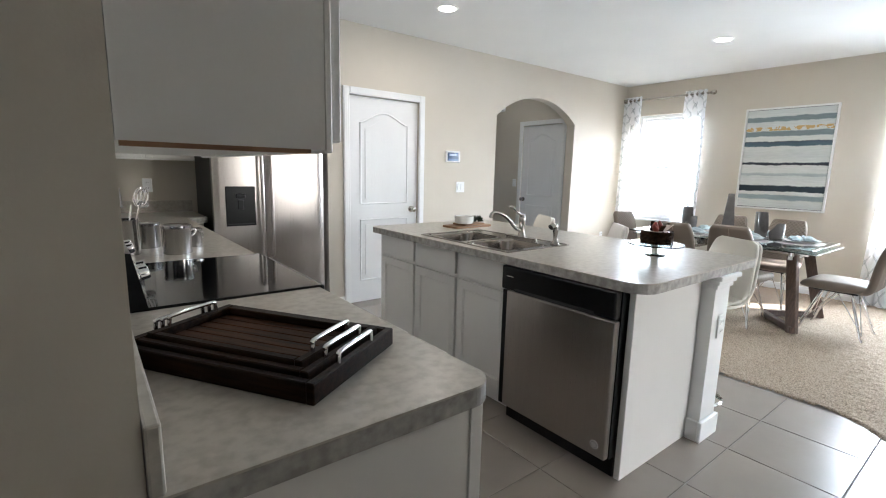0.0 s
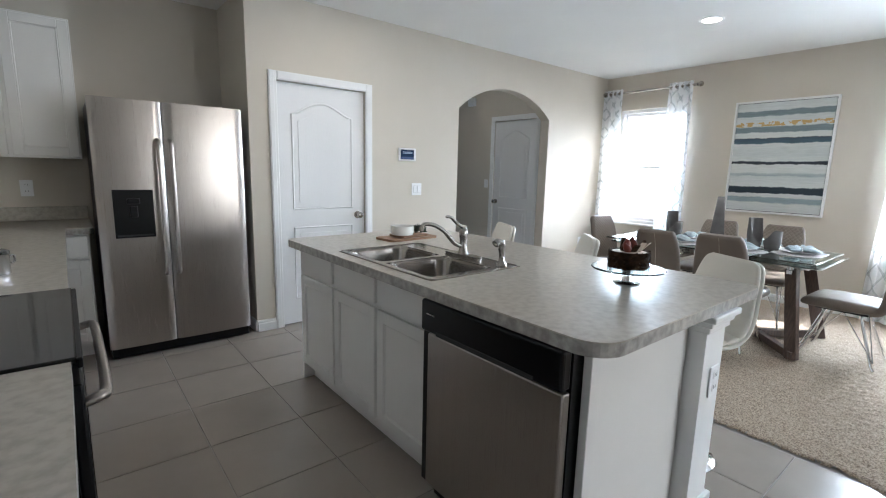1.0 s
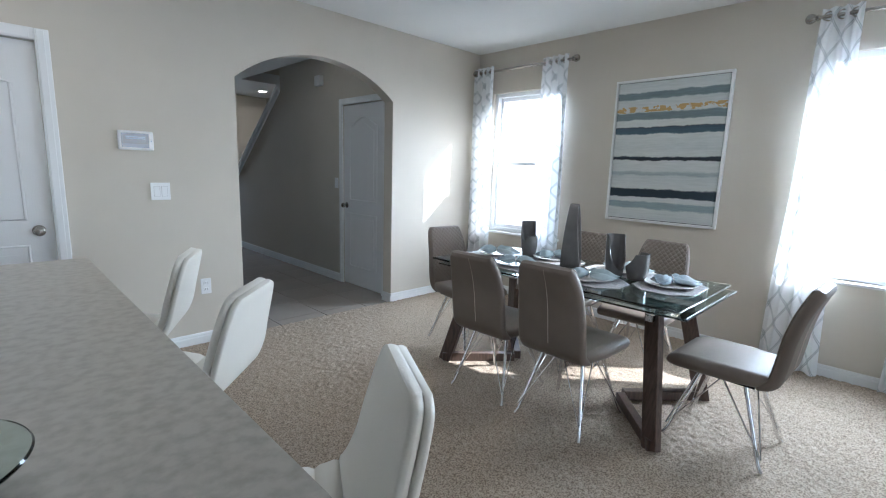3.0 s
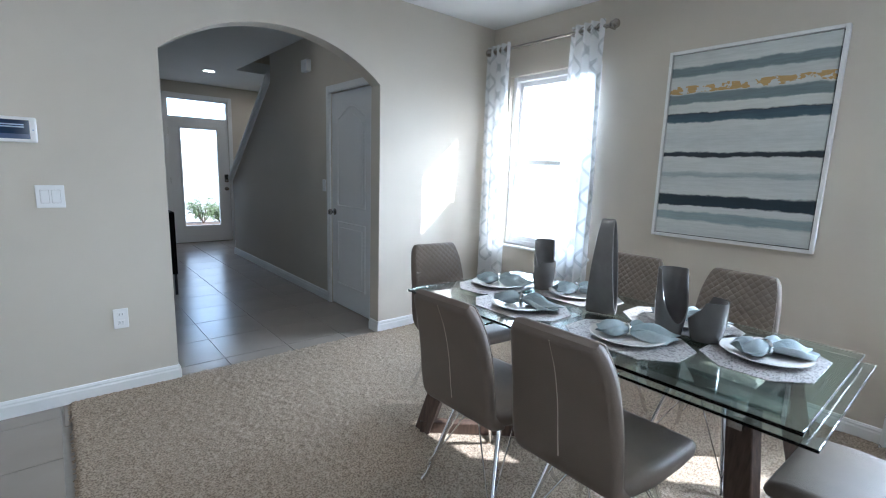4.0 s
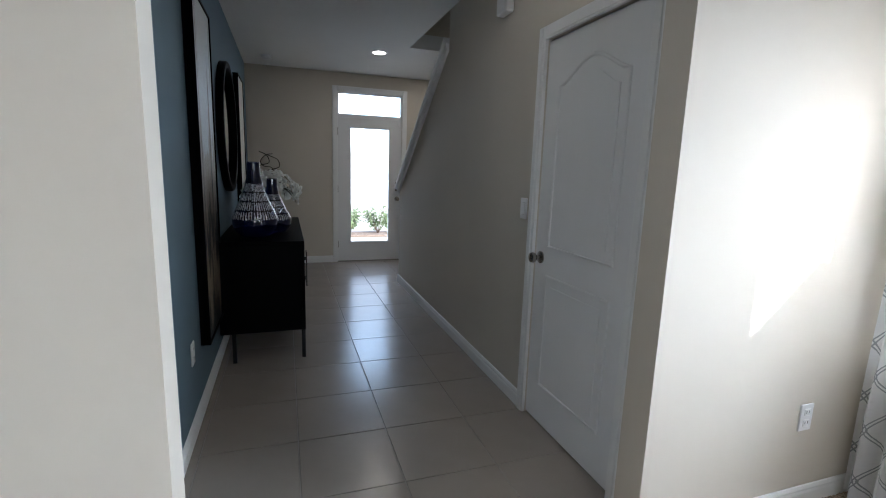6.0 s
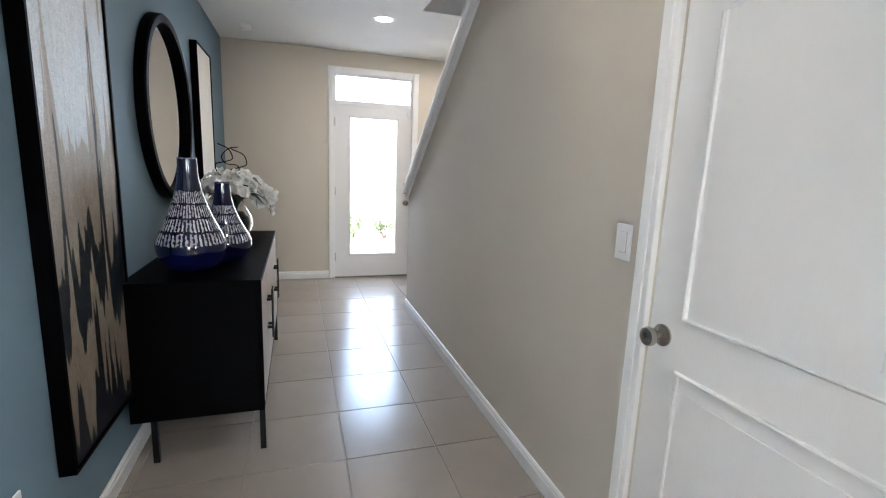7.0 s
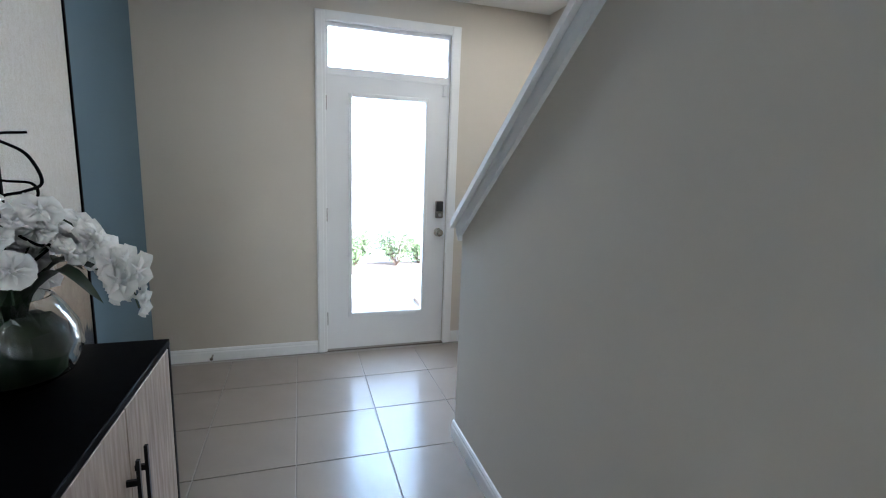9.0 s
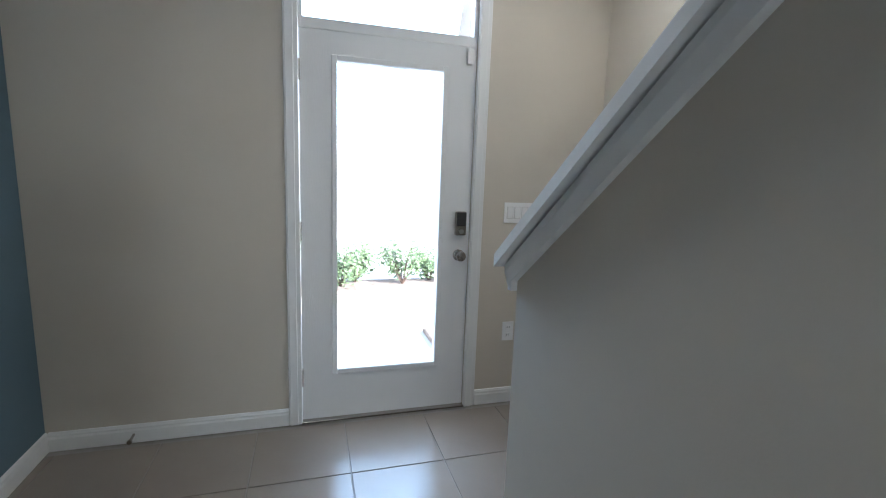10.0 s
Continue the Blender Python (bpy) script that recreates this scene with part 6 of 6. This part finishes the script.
# round mirror and tall paintings
mr = thing("round_mirror", pose(3.953, 7.42, 1.66, 0, 0, 90) @ Matrix.Diagonal((0.932, 1.0, 0.932, 1.0)), "large round mirror in a deep black frame", "mirror")
bm = bmesh.new()
loft(bm, [[Vector((r * math.cos(a), y, r * math.sin(a))) for a in [2 * math.pi * q / 72 for q in range(72)]] for r, y in ((0.50, -0.012), (0.505, -0.05), (0.515, -0.056), (0.548, -0.054), (0.556, -0.045), (0.556, 0.0))], cap=False)
part("frame", bm, BLACKWOOD, mr, smooth=True)
bm = bmesh.new()
prism(bm, [(0.504 * math.cos(a), 0.504 * math.sin(a)) for a in [2 * math.pi * q / 72 for q in range(72)]], "y", -0.016, -0.003)
part("mirror_glass", bm, MIRROR, mr, "clear mirror glass")


def tall_painting(y, canvas, label):
    t = thing("tall_painting", pose(3.953, y, 1.31, 0, 0, 90), label, "painting", "pair of tall paintings")
    a, b = 0.300, 0.94
    part("frame", boxes((-a, -0.05, -b, -a + 0.012, 0, b), (a - 0.012, -0.05, -b, a, 0, b), (-a + 0.012, -0.05, b - 0.012, a - 0.012, 0, b), (-a + 0.012, -0.05, -b, a - 0.012, 0, -b + 0.012)), BLACKWOOD, t)
    part("canvas", boxes((-a + 0.012, -0.042, -b + 0.012, a - 0.012, -0.01, b - 0.012)), canvas, t, "canvas with dripping gold, black and cream paint")


tall_painting(6.157, DRIP, "tall abstract painting of dripping gold and black, framed black")
tall_painting(8.57, DRIP_PALE, "tall abstract painting with a cream upper part, framed black")

# ---- outside ----
setting("porch_roof", boxes((3.6, 10.05, 2.72, 7.6, 12.3, 2.86)), SOFFIT, "tan porch ceiling outside the entrance", "roof")
# roof added out of view so only sky light enters at the patio
setting("patio_sun_blocker", boxes((1.5, -6.2, 2.6, 7.2, -3.15, 2.75)), TRIM, "unseen white roof added to block the sun at the patio", "roof")
for x in (5.25, 5.95):
    downlight(x, 11.2, DOWN * 0.5, 2.72)
bed = setting("mulch_bed", boxes((4.4, 13.0, -0.12, 8.6, 13.6, -0.07), bevel=0.02), MULCH, "brown bark mulch bed along the drive", "garden bed")
setting("mulch_bed", boxes((6.2, 10.6, -0.12, 7.4, 11.55, -0.07), bevel=0.02), MULCH, "brown bark mulch bed by the porch", "garden bed")


def bush(x, y, r, h, seed):
    t = thing("bush", pose(x, y, -0.08), "small green leafy shrub in the mulch bed", "bush", "shrubs outside")
    rnd = random.Random(seed)
    bm = bmesh.new()
    lv = bmesh.new()
    for i in range(16):
        a, l = rnd.random() * 6.283, rnd.uniform(0.5, 1.0)
        tip = Vector((r * l * math.cos(a), r * l * math.sin(a), h * rnd.uniform(0.55, 1.0)))
        tube(bm, [(0, 0, 0), tip * 0.5 + Vector((0, 0, 0.05)), tip], [0.008, 0.005, 0.002], 5)
        for j in range(70):
            p = tip * rnd.uniform(0.35, 1.05) + Vector((rnd.gauss(0, 0.06), rnd.gauss(0, 0.06), rnd.gauss(0, 0.05)))
            if p.z < 0.03:
                continue
            d = Vector((rnd.gauss(0, 1), rnd.gauss(0, 1), rnd.gauss(0.4, 0.6))).normalized()
            s = d.orthogonal().normalized()
            k = rnd.uniform(0.018, 0.036)
            lv.faces.new([lv.verts.new(q) for q in (p, p + d * k + s * k * 0.5, p + d * 2 * k, p + d * k - s * k * 0.5)])
    part("stems", bm, WALNUT, t)
    part("leaves", lv, LEAF, t)


for i, (x, y, r, h) in enumerate(((5.55, 13.25, 0.36, 0.62), (6.35, 13.3, 0.40, 0.66), (7.2, 13.25, 0.36, 0.6), (4.7, 13.3, 0.34, 0.58), (5.75, 13.45, 0.28, 0.45), (6.75, 13.45, 0.28, 0.48))):
    bush(x, y, r, h, 40 + i)

# ---- floor coverings ----


def carpet_mesh():
    step = 0.0125
    xs, ys = np.arange(2.0, 6.86, step), np.arange(-2.99, 4.335, step)
    gx, gy = np.meshgrid(xs, ys, indexing="ij")
    rng = np.random.default_rng(3)
    z = 0.010 + rng.uniform(-0.0035, 0.0045, gx.shape)
    gx = gx + rng.uniform(-0.004, 0.004, gx.shape)
    gy = gy + rng.uniform(-0.003, 0.003, gy.shape)
    gy = np.minimum(gy, 4.335)
    edge = 3.575 - np.clip(0.83 - gy, 0, 1.5) * (0.25 + 0.75 * np.clip((0.83 - gy) / 0.5, 0, 1))
    inside = gx > edge
    near = gx < edge + 0.014
    z = np.where(near | (gy > 4.322), 0.001, z)
    ny = len(ys)
    verts = np.stack([gx, gy, z], -1).reshape(-1, 3)
    i, j = np.meshgrid(np.arange(len(xs) - 1), np.arange(ny - 1), indexing="ij")
    keep = inside[:-1, :-1] & inside[1:, 1:]
    i, j = i[keep], j[keep]
    faces = np.stack([i * ny + j, (i + 1) * ny + j, (i + 1) * ny + j + 1, i * ny + j + 1], -1)
    used, idx = np.unique(faces, return_inverse=True)
    me = bpy.data.meshes.new("carpet")
    me.from_pydata(verts[used].tolist(), [], idx.reshape(-1, 4).tolist())
    me.polygons.foreach_set("use_smooth", [True] * len(me.polygons))
    me.materials.append(CARPET)
    return me


tagged(new("carpet", carpet_mesh()), "beige looped pile carpet in the dining area", "carpet", kind="structure")


def tile_mesh(sx, sy):
    bm = boxes((0, 0, -0.006, sx, sy, 0.0))
    bmesh.ops.bevel(bm, geom=[e for e in bm.edges if all(v.co.z > -0.001 for v in e.verts)], offset=0.0015, segments=1, affect="EDGES")
    me = bpy.data.meshes.new("tile")
    bm.to_mesh(me)
    bm.free()
    me.materials.append(TILE)
    return me


T = 0.447
TM = tile_mesh(T - 0.005, T - 0.005)
for cols, rows, x0, y0 in ((10, 16, 3.55 - 10 * T, 1.03 - 7 * T), (8, 13, 4.45 - 2 * T, 7.606 - 8 * T)):
    for i in range(cols):
        for j in range(rows):
            x, y = x0 + i * T, y0 + j * T
            if y0 > 2 and y > 9.5 or (x0 < 2 and y > 4.32 and x > 1.7):
                continue
            o = new("tile", TM)
            o.parent = floor
            o.location = (x + 0.0025, y + 0.0025, random.uniform(-0.0003, 0.0003))
